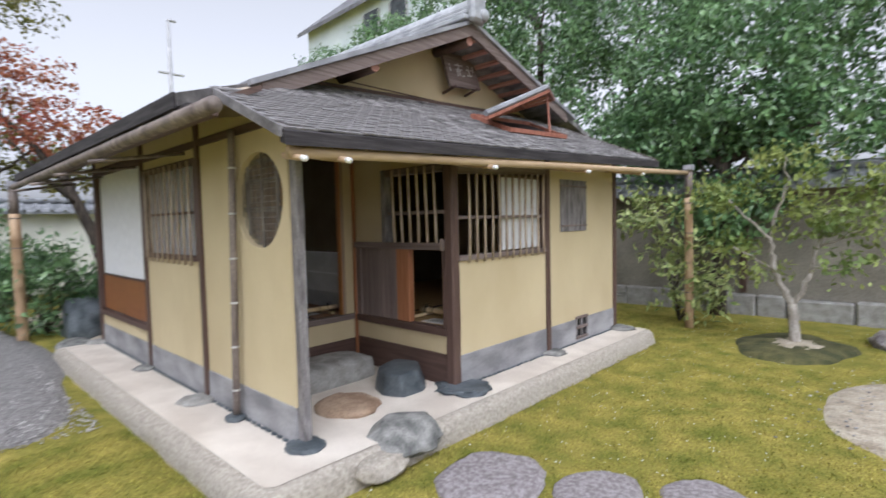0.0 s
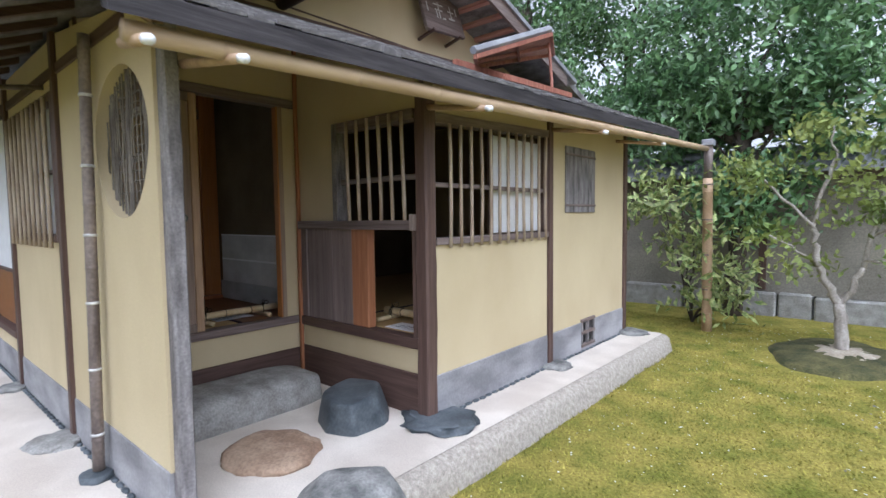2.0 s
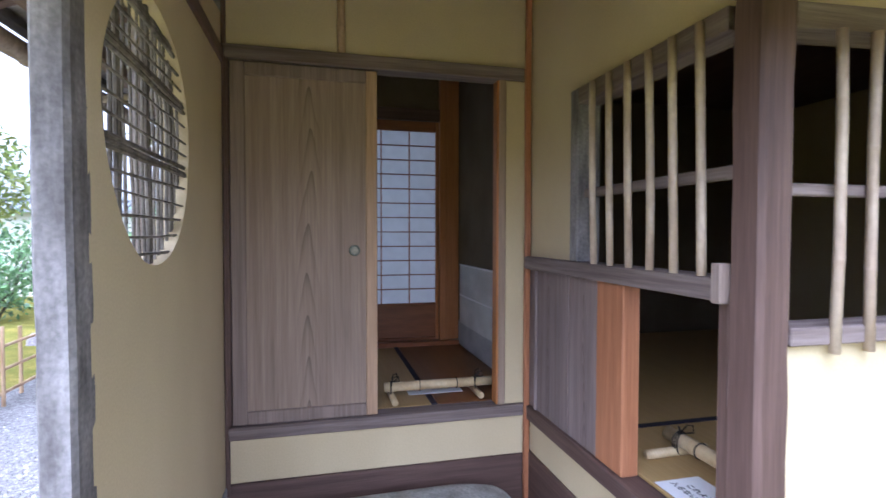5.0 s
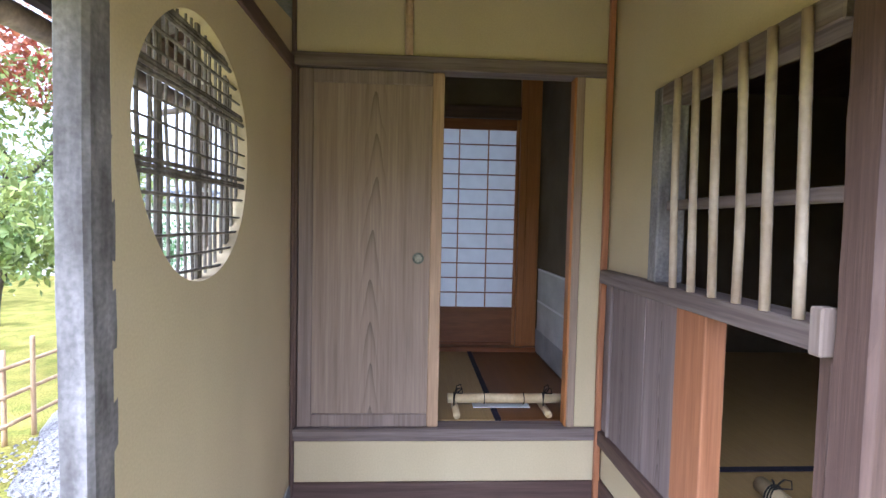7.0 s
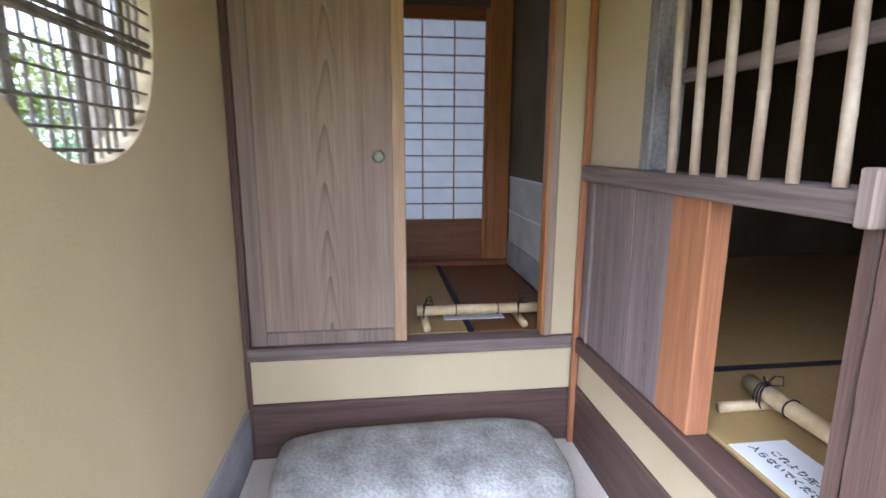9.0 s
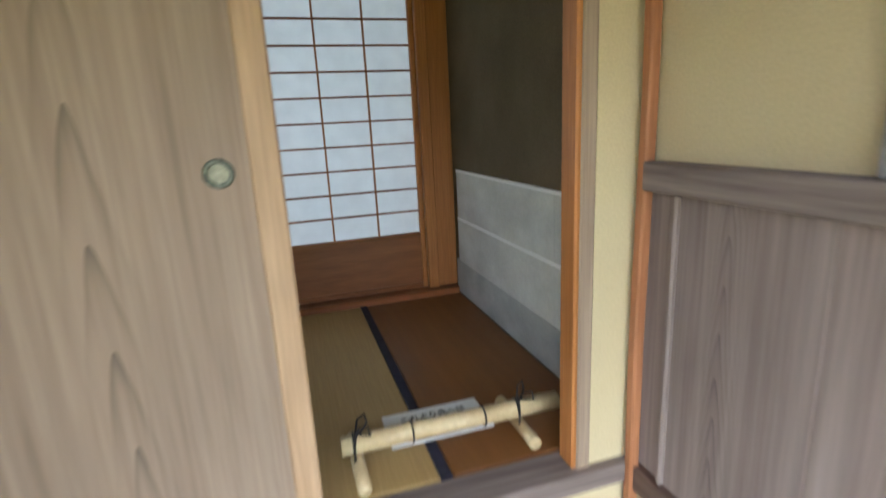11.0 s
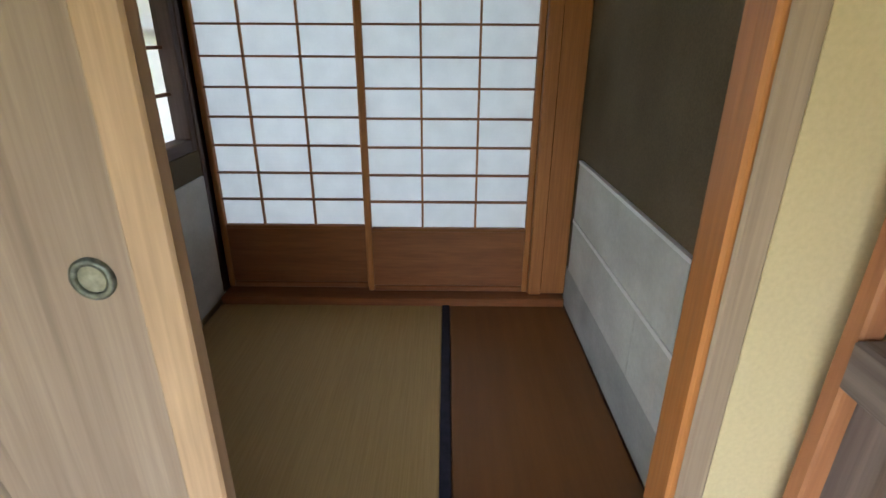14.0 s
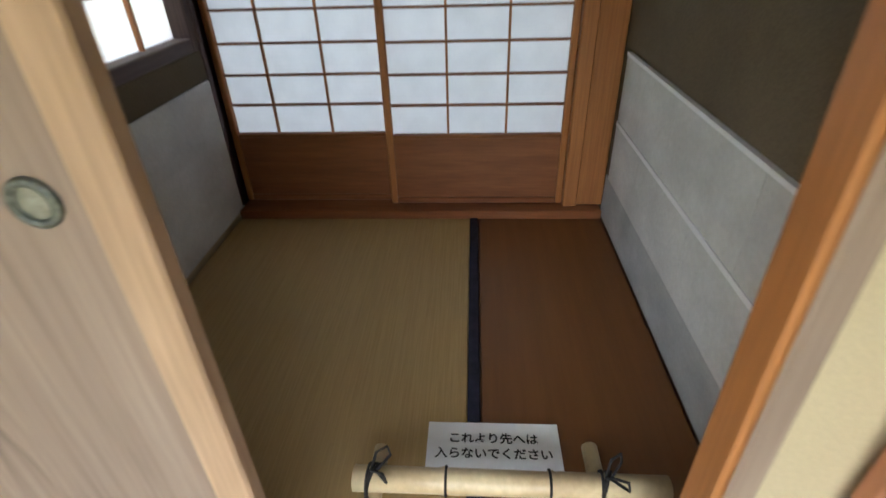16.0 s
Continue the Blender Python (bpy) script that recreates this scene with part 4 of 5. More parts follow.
prism_y("wall", [(-4.90, 0.16), (-2.0, 0.16), (-2.0, pent_z(-2.0, 7.75) - 0.08), (-3.3, 2.80), (-4.90, 2.80)], 7.702, 7.76, OCHRE, room_west)


def shoji(name, y0, y1, x, bars):
    """A paper sliding screen with a boarded foot."""
    s = thing(name, "shoji screen with white paper and a brown wooden foot board", "sliding screen", "shoji screens")
    box_part("stile", x - 0.015, x + 0.013, y0, y0 + 0.024, 0.694, 2.362, HONEY_UP, s)
    box_part("stile", x - 0.015, x + 0.013, y1 - 0.024, y1, 0.694, 2.362, HONEY_UP, s)
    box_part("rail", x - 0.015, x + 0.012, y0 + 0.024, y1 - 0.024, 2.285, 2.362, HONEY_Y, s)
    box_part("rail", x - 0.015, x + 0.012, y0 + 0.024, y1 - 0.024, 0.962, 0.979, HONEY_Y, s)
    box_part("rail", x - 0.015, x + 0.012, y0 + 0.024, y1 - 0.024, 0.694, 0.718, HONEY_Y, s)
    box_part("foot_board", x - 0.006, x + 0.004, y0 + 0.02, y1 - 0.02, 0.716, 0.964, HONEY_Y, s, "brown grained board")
    zs = [0.979 + (2.285 - 0.979) * k / 12 for k in range(13)]
    for y in bars:
        box_part("muntin", x - 0.008, x + 0.006, y - 0.004, y + 0.004, 0.977, 2.287, HONEY_UP, s, bevel=0.001)
    for k in range(1, 12):
        box_part("muntin", x - 0.008, x + 0.007, y0 + 0.022, y1 - 0.022, zs[k] - 0.004, zs[k] + 0.004, HONEY_Y, s, bevel=0.001)
    box_part("paper", x - 0.012, x - 0.009, y0 + 0.02, y1 - 0.02, 0.975, 2.289, PAPER, s, "white paper", bevel=0)
    return s


shoji("shoji_screen", 3.850, 4.526, -4.815, (4.083, 4.297))
shoji("shoji_screen", 3.2405, 3.866, -4.845, (3.427, 3.638))

ceiling = new("ceiling", mesh("ceiling", [
    (-4.9, 3.22, 2.44), (-3.46, 3.22, 2.44), (-3.46, 3.95, 2.74), (-4.9, 3.95, 2.74), (-4.9, 4.66, 2.74), (-3.46, 4.66, 2.74),
    (-4.9, 4.70, 2.62), (-3.36, 4.70, 2.62), (-3.36, 7.7, 2.62), (-4.9, 7.7, 2.62), (-2.06, 4.70, 2.19), (-2.06, 7.7, 2.32)],
    [(0, 1, 2, 3), (3, 2, 5, 4), (6, 7, 8, 9), (7, 10, 11, 8)], DARKWOOD_X))
tagged(ceiling, "dark boarded ceiling", "ceiling", kind="structure")


# ---- small things indoors ----
def cord(points, r=0.003):
    return add_tube(bmesh.new(), points, [r] * len(points), 6)


def loop_points(c, axis, r, n=12, k=1.0):
    q = Vector(axis).to_track_quat("Z", "Y")
    return [Vector(c) + q @ Vector((r * math.cos(2 * math.pi * i / n), r * k * math.sin(2 * math.pi * i / n), 0)) for i in range(n + 1)]


def barrier(name, a, b, feet, foot_dir, r, label, seed):
    """A bamboo bar on two short bamboo feet, lashed with black cord."""
    t = thing(name, label, "barrier", "bamboo barriers")
    a, b = Vector(a), Vector(b)
    part("bar", bamboo(a, b, r, 0.21, 0.97, 14, seed=seed), BAMBOO, t, "pale yellow bamboo bar", True)
    d = Vector(foot_dir).normalized()
    for u, lo, hi in feet:
        c = a.lerp(b, u)
        fz = FLOOR + 0.019
        foot = part("foot", bamboo(Vector((c.x, c.y, fz)) + d * lo, Vector((c.x, c.y, fz)) + d * hi, 0.017, 0.3, 1, 10, seed=seed + 3), BAMBOO, t, "short bamboo foot", True)
        axis = (b - a).normalized()
        for off in (-0.006, 0.0, 0.006):
            part("lashing", cord(loop_points(c + axis * off - Vector((0, 0, 0.012)), axis + d * (0.25 + off * 30), r + 0.008, 14, 1.25), 0.0028), CORD, t, "black cord", True)
        for sgn in (-1, 1):
            e = c + Vector((0, 0, r))
            part("cord_loop", cord([e, e + d * 0.02 * sgn + axis * 0.01 + Vector((0, 0, 0.03)), e + d * 0.03 * sgn + axis * 0.03 + Vector((0, 0, 0.035)), e + d * 0.03 * sgn + axis * 0.035 + Vector((0, 0, 0.01)), e + axis * 0.01]), CORD, t, "black cord", True)
    for u in (0.30, 0.63):
        part("lashing", cord(loop_points(a.lerp(b, u), b - a, r + 0.002, 14), 0.0028), CORD, t, "black cord", True)
    return t


barrier("bamboo_barrier", (-3.572, 3.945, FLOOR + 0.062), (-3.568, 4.548, FLOOR + 0.062), ((0.06, -0.10, 0.125), (0.80, -0.12, 0.11)), (1, 0, 0), 0.025,
        "bamboo barrier bar lashed with black cord on the mat", 11)
barrier("bamboo_barrier", (-2.72, 4.965, FLOOR + 0.062), (-2.12, 4.955, FLOOR + 0.062), ((0.12, -0.15, 0.12), (0.85, -0.15, 0.12)), (0, 1, 0), 0.027,
        "bamboo barrier bar lashed with black cord inside the crawl door", 14)


def text_on(parent, body, size, m):
    cu = bpy.data.curves.new("lettering", "FONT")
    cu.body, cu.size, cu.align_x, cu.align_y = body, size, "CENTER", "CENTER"
    cu.space_line, cu.offset, cu.extrude = 1.35, 0.0006, 0.0002
    cu.materials.append(INK_AND_HOLLOW)
    ob = new("lettering", cu)
    ob.matrix_world = m
    ob.parent = parent
    return tagged(ob, "black handwritten-style Japanese lettering")


sign = thing("notice_card", "white notice card with black Japanese writing on the mat", "sign", "notice cards")
box_part("card", -3.755, -3.595, 4.077, 4.369, FLOOR + 0.004, FLOOR + 0.006, CARD, sign, "white card", 0)
text_on(sign, "これより先へは\n入らないでください", 0.0285, pose(-3.692, 4.223, FLOOR + 0.0068, 0, 0, 90))
card = thing("notice_card", "white notice card lying inside the crawl-in door", "sign", "notice cards")
box_part("card", -2.48, -2.19, 4.725, 4.90, FLOOR + 0.004, FLOOR + 0.006, CARD, card, "white card", 0)
text_on(card, "これより先へは\n入らないでください", 0.0285, pose(-2.335, 4.80, FLOOR + 0.0068, 0, 0, 0))

# ---- stones on the platform ----
P = 0.16
stone("step_stone", (-3.04, 3.93, P + 0.03), (0.25, 0.56, 0.34), PALESTONE, "long pale granite step stone below the sliding door", "stone", seed=2, rough=0.05, flat=0.38, lumps=1.2, boxy=0.42)
stone("step_stone", (-2.36, 4.36, P + 0.05), (0.275, 0.25, 0.27), BLUESTONE, "dark blue-grey stepping stone by the crawl door", "stone", seed=5, rough=0.07, flat=0.45, turn=20, boxy=0.62, facets=8)
stone("step_stone", (-2.33, 3.76, P + 0.0), (0.26, 0.24, 0.07), BROWNSTONE, "flat brown stone set in the sand floor", "stone", seed=9, rough=0.10, flat=0.6, turn=35)
stone("edge_rock", (-1.68, 3.74, P - 0.01), (0.26, 0.36, 0.13), GREYSTONE, "rough grey-green rock at the platform edge", "rock", seed=12, rough=0.13, flat=0.6, turn=-20, lumps=2.2, sub=5, facets=11)
stone("edge_rock", (-1.52, 3.42, 0.08), (0.12, 0.20, 0.085), AGGREGATE, "small low pale rock at the platform edge", "rock", seed=15, rough=0.10, flat=0.6, facets=6)
stone("base_stone", (-1.93, 4.66, P + 0.0), (0.24, 0.22, 0.055), BLUESTONE, "dark flat stone under the corner post", "stone", "base stones", 21, 0.16, 30, 0.6, 2.2)
stone("base_stone", (-1.965, 3.16, P + 0.0), (0.13, 0.13, 0.045), BLUESTONE, "grey stone under the hewn post", "stone", "base stones", 22, 0.10, 0, 0.6, 1.6)
stone("base_stone", (-1.945, 6.13, P), (0.16, 0.14, 0.05), GREYSTONE, "grey stone under the wall post", "stone", "base stones", 23, 0.12, 10, 0.6, 1.8)
stone("base_stone", (-1.90, 7.72, P), (0.18, 0.14, 0.055), GREYSTONE, "grey stone under the far corner post", "stone", "base stones", 24, 0.12, 60, 0.6, 1.8)
stone("base_stone", (-2.775, 3.075, P), (0.085, 0.075, 0.05), BLUESTONE, "small dark stone under the bamboo pole", "stone", "base stones", 25, 0.08, 0, 0.6, 1.6)
stone("base_stone", (-3.42, 3.05, P), (0.15, 0.14, 0.05), PALESTONE, "pale flat stone under the wall post", "stone", "base stones", 26, 0.14, 30, 0.6, 1.9)
stone("base_stone", (-4.83, 3.08, P), (0.12, 0.11, 0.045), GREYSTONE, "grey stone under the wall post", "stone", "base stones", 27, 0.12, 0, 0.6, 1.8)
stone("base_stone", (-6.65, 3.08, P), (0.14, 0.12, 0.05), PALESTONE, "pale stone under the far post", "stone", "base stones", 28, 0.12, 0, 0.6, 1.8)
# stones in the moss
stone("stepping_stone", (-0.98, 3.86, 0.0), (0.30, 0.36, 0.075), PURPLESTONE, "flat purple-grey stepping stone in the moss", "stone", "stepping stones", 31, 0.09, 15, 0.6, 1.3)
stone("stepping_stone", (-0.42, 4.10, 0.0), (0.24, 0.27, 0.055), PURPLESTONE, "flat grey stepping stone in the moss", "stone", "stepping stones", 33, 0.09, 40, 0.6, 1.3)
stone("stepping_stone", (0.06, 4.42, -0.01), (0.22, 0.24, 0.05), PURPLESTONE, "flat grey stepping stone in the moss", "stone", "stepping stones", 35, 0.09, 70, 0.6, 1.3)
stone("garden_rock", (0.72, 9.3, 0.04), (0.24, 0.22, 0.17), PURPLESTONE, "dark purple-grey rock near the garden wall", "rock", seed=41, rough=0.14, flat=0.8)
stone("garden_rock", (-8.35, 3.35, 0.05), (0.5, 0.35, 0.55), BLUESTONE, "dark rounded garden rock behind the house", "rock", seed=43, rough=0.12, flat=0.9)
stone("garden_rock", (-7.25, 2.95, 0.03), (0.35, 0.2, 0.13), GREYSTONE, "low grey stone beside the platform", "rock", seed=44, rough=0.1, flat=0.6)
stone("garden_rock", (-9.2, 0.0, 0.03), (0.34, 0.25, 0.14), PURPLESTONE, "low grey stone on the lawn", "rock", seed=46, rough=0.1, flat=0.6)


def base_pebbles():
    rng = np.random.default_rng(3)
    spots = [(-1.955, y) for y in np.arange(4.85, 7.65, 0.075)] + [(x, 3.122) for x in np.arange(-6.5, -2.05, 0.075)]
    bm = bmesh.new()
    for x, y in spots:
        size = (0.018, 0.04, 0.012, 1) if x > -1.96 else (0.04, 0.018, 0.012, 1)
        m = Matrix.Translation((x + rng.uniform(-0.006, 0.006), y, P + 0.004)) @ Matrix.Diagonal(size) @ Matrix.Rotation(rng.uniform(0, 6), 4, "Z")
        bmesh.ops.create_icosphere(bm, subdivisions=1, radius=1.0, matrix=m)
    tagged(part("base_pebbles", bm, BLUESTONE, smooth=True), "row of small dark stones along the wall foot", "pebbles", kind="stuff")


base_pebbles()

# ---- roof ----
roof = tagged(new("roof"), "weathered wood-shingle roof with a gable and a pent", "roof", kind="structure")
slab("pent_boarding", [(-1.60, 2.87), (-1.60, 8.08), (-3.36, 8.08), (-3.36, 3.95), (-2.80, 3.27), (-2.43, 2.87)], lambda x, y: pent_z(x, y) - 0.03, 0.035, ROOFBOARD, roof, "roof underside, paled to bounce light")
slab("eave_edge", [(-1.545, 2.862), (-1.545, 8.10), (-1.60, 8.10), (-1.60, 2.862)], lambda x, y: pent_z(x, y) - 0.006, 0.075, EAVE_EDGE, roof, "dark eave edge strip")
slab("verge_board", [(-1.575, 2.84), (-1.575, 2.868), (-2.36, 2.868), (-2.36, 2.84)], lambda x, y: pent_z(x, y) + 0.012, 0.06, SHINGLE, roof, "grey verge board")
slab("verge_board", [(-1.575, 8.082), (-1.575, 8.11), (-3.36, 8.11), (-3.36, 8.082)], lambda x, y: pent_z(x, y) + 0.012, 0.085, GREYWOOD_X, roof)
slab("south_slope", [(-2.14, 2.55), (-2.43, 2.87), (-2.82, 3.27), (-2.82, 5.91), (-8.1, 5.91), (-8.1, 2.55)], lambda x, y: south_z(y), 0.075, SHINGLE, roof, "grey shingle slope")
slab("north_slope", [(-2.82, 5.93), (-2.82, 8.7), (-8.1, 8.7), (-8.1, 5.93)], lambda x, y: north_z(y), 0.075, SHINGLE, roof, "grey shingle slope")
slab("verge_cap", [(-2.76, 3.30), (-2.76, 5.92), (-2.96, 5.92), (-2.96, 3.30)], lambda x, y: south_z(y) + 0.02, 0.045, LEADGREY, roof, "grey verge strip")
slab("verge_cap", [(-2.76, 5.92), (-2.76, 8.2), (-2.96, 8.2), (-2.96, 5.92)], lambda x, y: north_z(y) + 0.02, 0.045, LEADGREY, roof, "grey verge strip")
slab("bargeboard", [(-2.785, 3.40), (-2.785, 5.91), (-2.815, 5.91), (-2.815, 3.40)], lambda x, y: south_z(y) - 0.03, 0.125, GREYWOOD_Y, roof, "grey bargeboard")
slab("bargeboard", [(-2.785, 5.91), (-2.785, 8.0), (-2.815, 8.0), (-2.815, 5.91)], lambda x, y: north_z(y) - 0.03, 0.125, GREYWOOD_Y, roof, "grey bargeboard")
for k in range(7):
    y = 6.05 + k * 0.22
    slab("batten", [(-2.82, y), (-2.82, y + 0.04), (-3.36, y + 0.04), (-3.36, y)], lambda x, yy: north_z(yy) - 0.076, 0.035, PINKWOOD, roof)
for y, z in ((5.93, 3.60), (4.55, 3.045), (7.25, 3.16)):
    part("purlin", add_tube(bmesh.new(), [(-3.36, y, z), (-2.835, y, z)], [0.06, 0.055], 14), DARKWOOD_X, roof, "round purlin log", True)
    part("purlin_end", add_tube(bmesh.new(), [(-2.835, y, z), (-2.83, y, z)], [0.052, 0.05], 14), PINKWOOD, roof, "pale sawn purlin end")
slab("valley_flashing", [(-3.30, 4.1), (-3.30, 7.6), (-3.36, 7.6), (-3.36, 4.1)], lambda x, y: pent_z(x, y) + 0.03, 0.05, DARKWOOD_Y, roof)
slab("eave_edge", [(-2.16, 2.532), (-2.16, 2.548), (-8.1, 2.548), (-8.1, 2.532)], lambda x, y: south_z(2.55) + 0.004, 0.09, EAVE_EDGE, roof, "dark eave edge strip")
# south eave: battens and rafters under the overhang
for k in range(18):
    x = -2.3 - k * 0.33
    slab("rafter", [(x, 2.60), (x, 3.14), (x - 0.04, 3.14), (x - 0.04, 2.60)], lambda xx, y: south_z(y) - 0.076, 0.04, DARKWOOD_Y, roof)
box_part("eave_beam", -8.0, -2.1, 2.70, 2.76, 2.23, 2.29, DARKWOOD_X, roof, "dark eave purlin")
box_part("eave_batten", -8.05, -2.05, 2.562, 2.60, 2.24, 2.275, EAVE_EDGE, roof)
for k in range(12):
    y = 3.0 + k * 0.45
    slab("rafter", [(-1.62, y), (-1.62, y + 0.035), (max(-3.36, -2.30 - (y - 2.87) * 0.93), y + 0.035), (max(-3.36, -2.30 - (y - 2.87) * 0.93), y)] if y < 4.5 else [(-1.62, y), (-1.62, y + 0.035), (-1.98, y + 0.035), (-1.98, y)],
         lambda x, yy: pent_z(x, yy) - 0.066, 0.03, BAMBOO_TAN, roof)


def ridge():
    t = tagged(new("roof_ridge"), "pale grey ridge tiles with an end ornament", "ridge", kind="structure")
    for k, (w, z0, z1) in enumerate(((0.17, 3.785, 3.84), (0.145, 3.845, 3.89), (0.12, 3.895, 3.94))):
        box_part("ridge_course", -8.1, -2.74, 5.92 - w, 5.92 + w, z0, z1, RIDGE, t, bevel=0.01)
    part("ridge_cap", add_tube(bmesh.new(), [(-8.1, 5.92, 3.955), (-2.70, 5.92, 3.955)], [0.085, 0.085], 14), RIDGE, t, "rounded cap tile", True)
    bm = boxes(((-2.76, 5.80, 3.77), (-2.66, 6.04, 4.09)), bevel=0.03)
    part("end_ornament", bm, RIDGE, t, "grey clay end ornament")
    part("ornament_boss", add_tube(bmesh.new(), [(-2.665, 5.99, 3.85), (-2.63, 5.99, 3.85)], [0.07, 0.055], 16), RIDGE, t, "round boss", True)


ridge()


def skylight():
    t = thing("roof_hatch", "propped-open roof hatch of reddish boards", "hatch")
    # frame on the roof
    def on(x, y, h=0.0):
        return Vector((x, y, pent_z(x, y) + h))
    for (x0, y0, x1, y1) in ((-2.16, 5.74, -2.16, 6.84), (-2.66, 5.74, -2.66, 6.84), (-2.16, 5.74, -2.66, 5.74), (-2.16, 6.84, -2.66, 6.84)):
        part("curb", add_tube(bmesh.new(), [on(x0, y0, 0.03), on(x1, y1, 0.03)], [0.032, 0.032], 4), REDWOOD, t, "reddish frame")
    # flat black face stands for the shade inside the hatch
    bm = bmesh.new()
    bm.faces.new([bm.verts.new(on(x, y, 0.022)) for x, y in ((-2.18, 5.76), (-2.18, 6.82), (-2.64, 6.82), (-2.64, 5.76))])
    part("opening", bm, INK_AND_HOLLOW, t, "black sheet as the opening's shade")
    # lid: low along its south edge, raised to the north
    lid = [(-2.15, 5.35, 2.58), (-2.15, 6.45, 3.02), (-2.62, 7.35, 3.15), (-2.62, 6.0, 2.74)]
    n = (Vector(lid[1]) - Vector(lid[0])).cross(Vector(lid[3]) - Vector(lid[0])).normalized()
    bm = bmesh.new()
    lo = [bm.verts.new(Vector(p)) for p in lid]
    hi = [bm.verts.new(Vector(p) + n * 0.03) for p in lid]
    bm.faces.new(lo[::-1])
    bm.faces.new(hi)
    for i in range(4):
        bm.faces.new((lo[i], lo[(i + 1) % 4], hi[(i + 1) % 4], hi[i]))
    l = part("lid", bm, PINKWOOD, t, "reddish boarded lid")
    q = [Vector(p) - n * 0.012 for p in lid]
    for u, v in ((0, 1), (1, 2), (2, 3), (3, 0)):
        part("lid_frame", add_tube(bmesh.new(), [q[u], q[v]], [0.022, 0.022], 4), REDWOOD, l)
    part("lid_rib", add_tube(bmesh.new(), [(q[0] + q[1]) / 2, (q[2] + q[3]) / 2], [0.018, 0.018], 4), REDWOOD, l)
    part("lid_rib", add_tube(bmesh.new(), [(q[0] + q[3]) / 2, (q[1] + q[2]) / 2], [0.018, 0.018], 4), REDWOOD, l)
    top = [Vector(p) + n * 0.035 for p in lid]
    part("lid_cover", add_tube(bmesh.new(), [top[0], top[1]], [0.03, 0.03], 6), LEADGREY, l, "grey metal edge")
    part("lid_cover", add_tube(bmesh.new(), [top[1], top[2]], [0.03, 0.03], 6), LEADGREY, l, "grey metal edge")
    part("prop", add_tube(bmesh.new(), [on(-2.16, 6.5, 0.03), Vector((-2.25, 6.60, 2.99))], [0.014, 0.014], 6), REDWOOD, t, "thin reddish prop stick")


skylight()

board = thing("name_board", "brown wooden name board with faded white characters", "sign board")
m = Matrix.Translation((-3.22, 6.22, 3.40)) @ Matrix.Rotation(radians(4), 4, "X") @ Matrix.Rotation(radians(-14), 4, "Y")
bm = boxes(((-0.02, -0.285, -0.21), (0.02, 0.285, 0.21)), bevel=0.006)
bmesh.ops.transform(bm, matrix=m, verts=bm.verts)
part("board", bm, GREYWOOD_Y, board)
for y0, y1, z0, z1 in ((0.20, 0.215, 0.0, 0.08), (0.08, 0.17, 0.02, 0.035), (0.115, 0.13, -0.06, 0.09), (0.08, 0.17, -0.055, -0.04),
                       (-0.12, 0.02, 0.06, 0.075), (-0.06, -0.045, -0.07, 0.09), (-0.11, 0.0, 0.005, 0.02), (-0.02, 0.03, -0.07, -0.055), (-0.10, -0.085, -0.07, 0.0), (-0.225, -0.21, -0.03, 0.07)):
    bm = boxes(((0.021, y0, z0), (0.023, y1, z1)), bevel=0)
    bmesh.ops.transform(bm, matrix=m, verts=bm.verts)
    part("stroke", bm, CHALK, board)
for y in (-0.2, 0.2):
    bm = boxes(((-0.19, y - 0.015, -0.22), (0.03, y + 0.015, -0.195)), bevel=0.003)
    bmesh.ops.transform(bm, matrix=m, verts=bm.verts)
    part("bracket", bm, DARKWOOD_X, board)


# ---- gutters and bamboo posts ----
def gutter_z(y):
    return 1.955 + 0.033 * (y - 2.8)


g = thing("bamboo_gutter", "split bamboo gutter along the front eave", "gutter")
part("culm", bamboo((-1.62, 2.92, gutter_z(2.92) + 0.03), (-1.50, 9.04, gutter_z(9.0) + 0.03), 0.034, 0.55, 0.9, 14, seed=31), BAMBOO_Y, g, "pale bamboo gutter", True)
for y in (2.95, 3.24, 4.63, 6.15, 7.5):
    part("bracket", bamboo((-1.98 if y > 3 else -1.72, y, gutter_z(y) + (0.06 if y > 3 else 0.02)), (-1.53, y, gutter_z(y) - 0.012), 0.018, 0.4, 1, 10, seed=int(y * 10)), BAMBOO_TAN, g, "bamboo bracket", True)
    part("bracket_end", add_tube(bmesh.new(), [(-1.53, y, gutter_z(y) - 0.012), (-1.495, y, gutter_z(y) - 0.02)], [0.017, 0.017], 10), CARD, g, "white-painted bracket end", True)
g = thing("bamboo_gutter", "long weathered bamboo gutter along the side eave", "gutter")
part("culm", bamboo((-1.64, 2.54, 2.19), (-8.40, 2.55, 2.20), 0.042, 0.6, 0.85, 14, seed=33), BAMBOO_GREY, g, "weathered brown bamboo", True)
for x in (-3.7, -5.0, -6.3, -7.6):
    part("bracket", bamboo((x, 3.14, 2.22), (x, 2.45, 2.10), 0.016, 0.4, 1, 8, seed=int(-x * 10)), BAMBOO_GREY, g, "bamboo bracket", True)


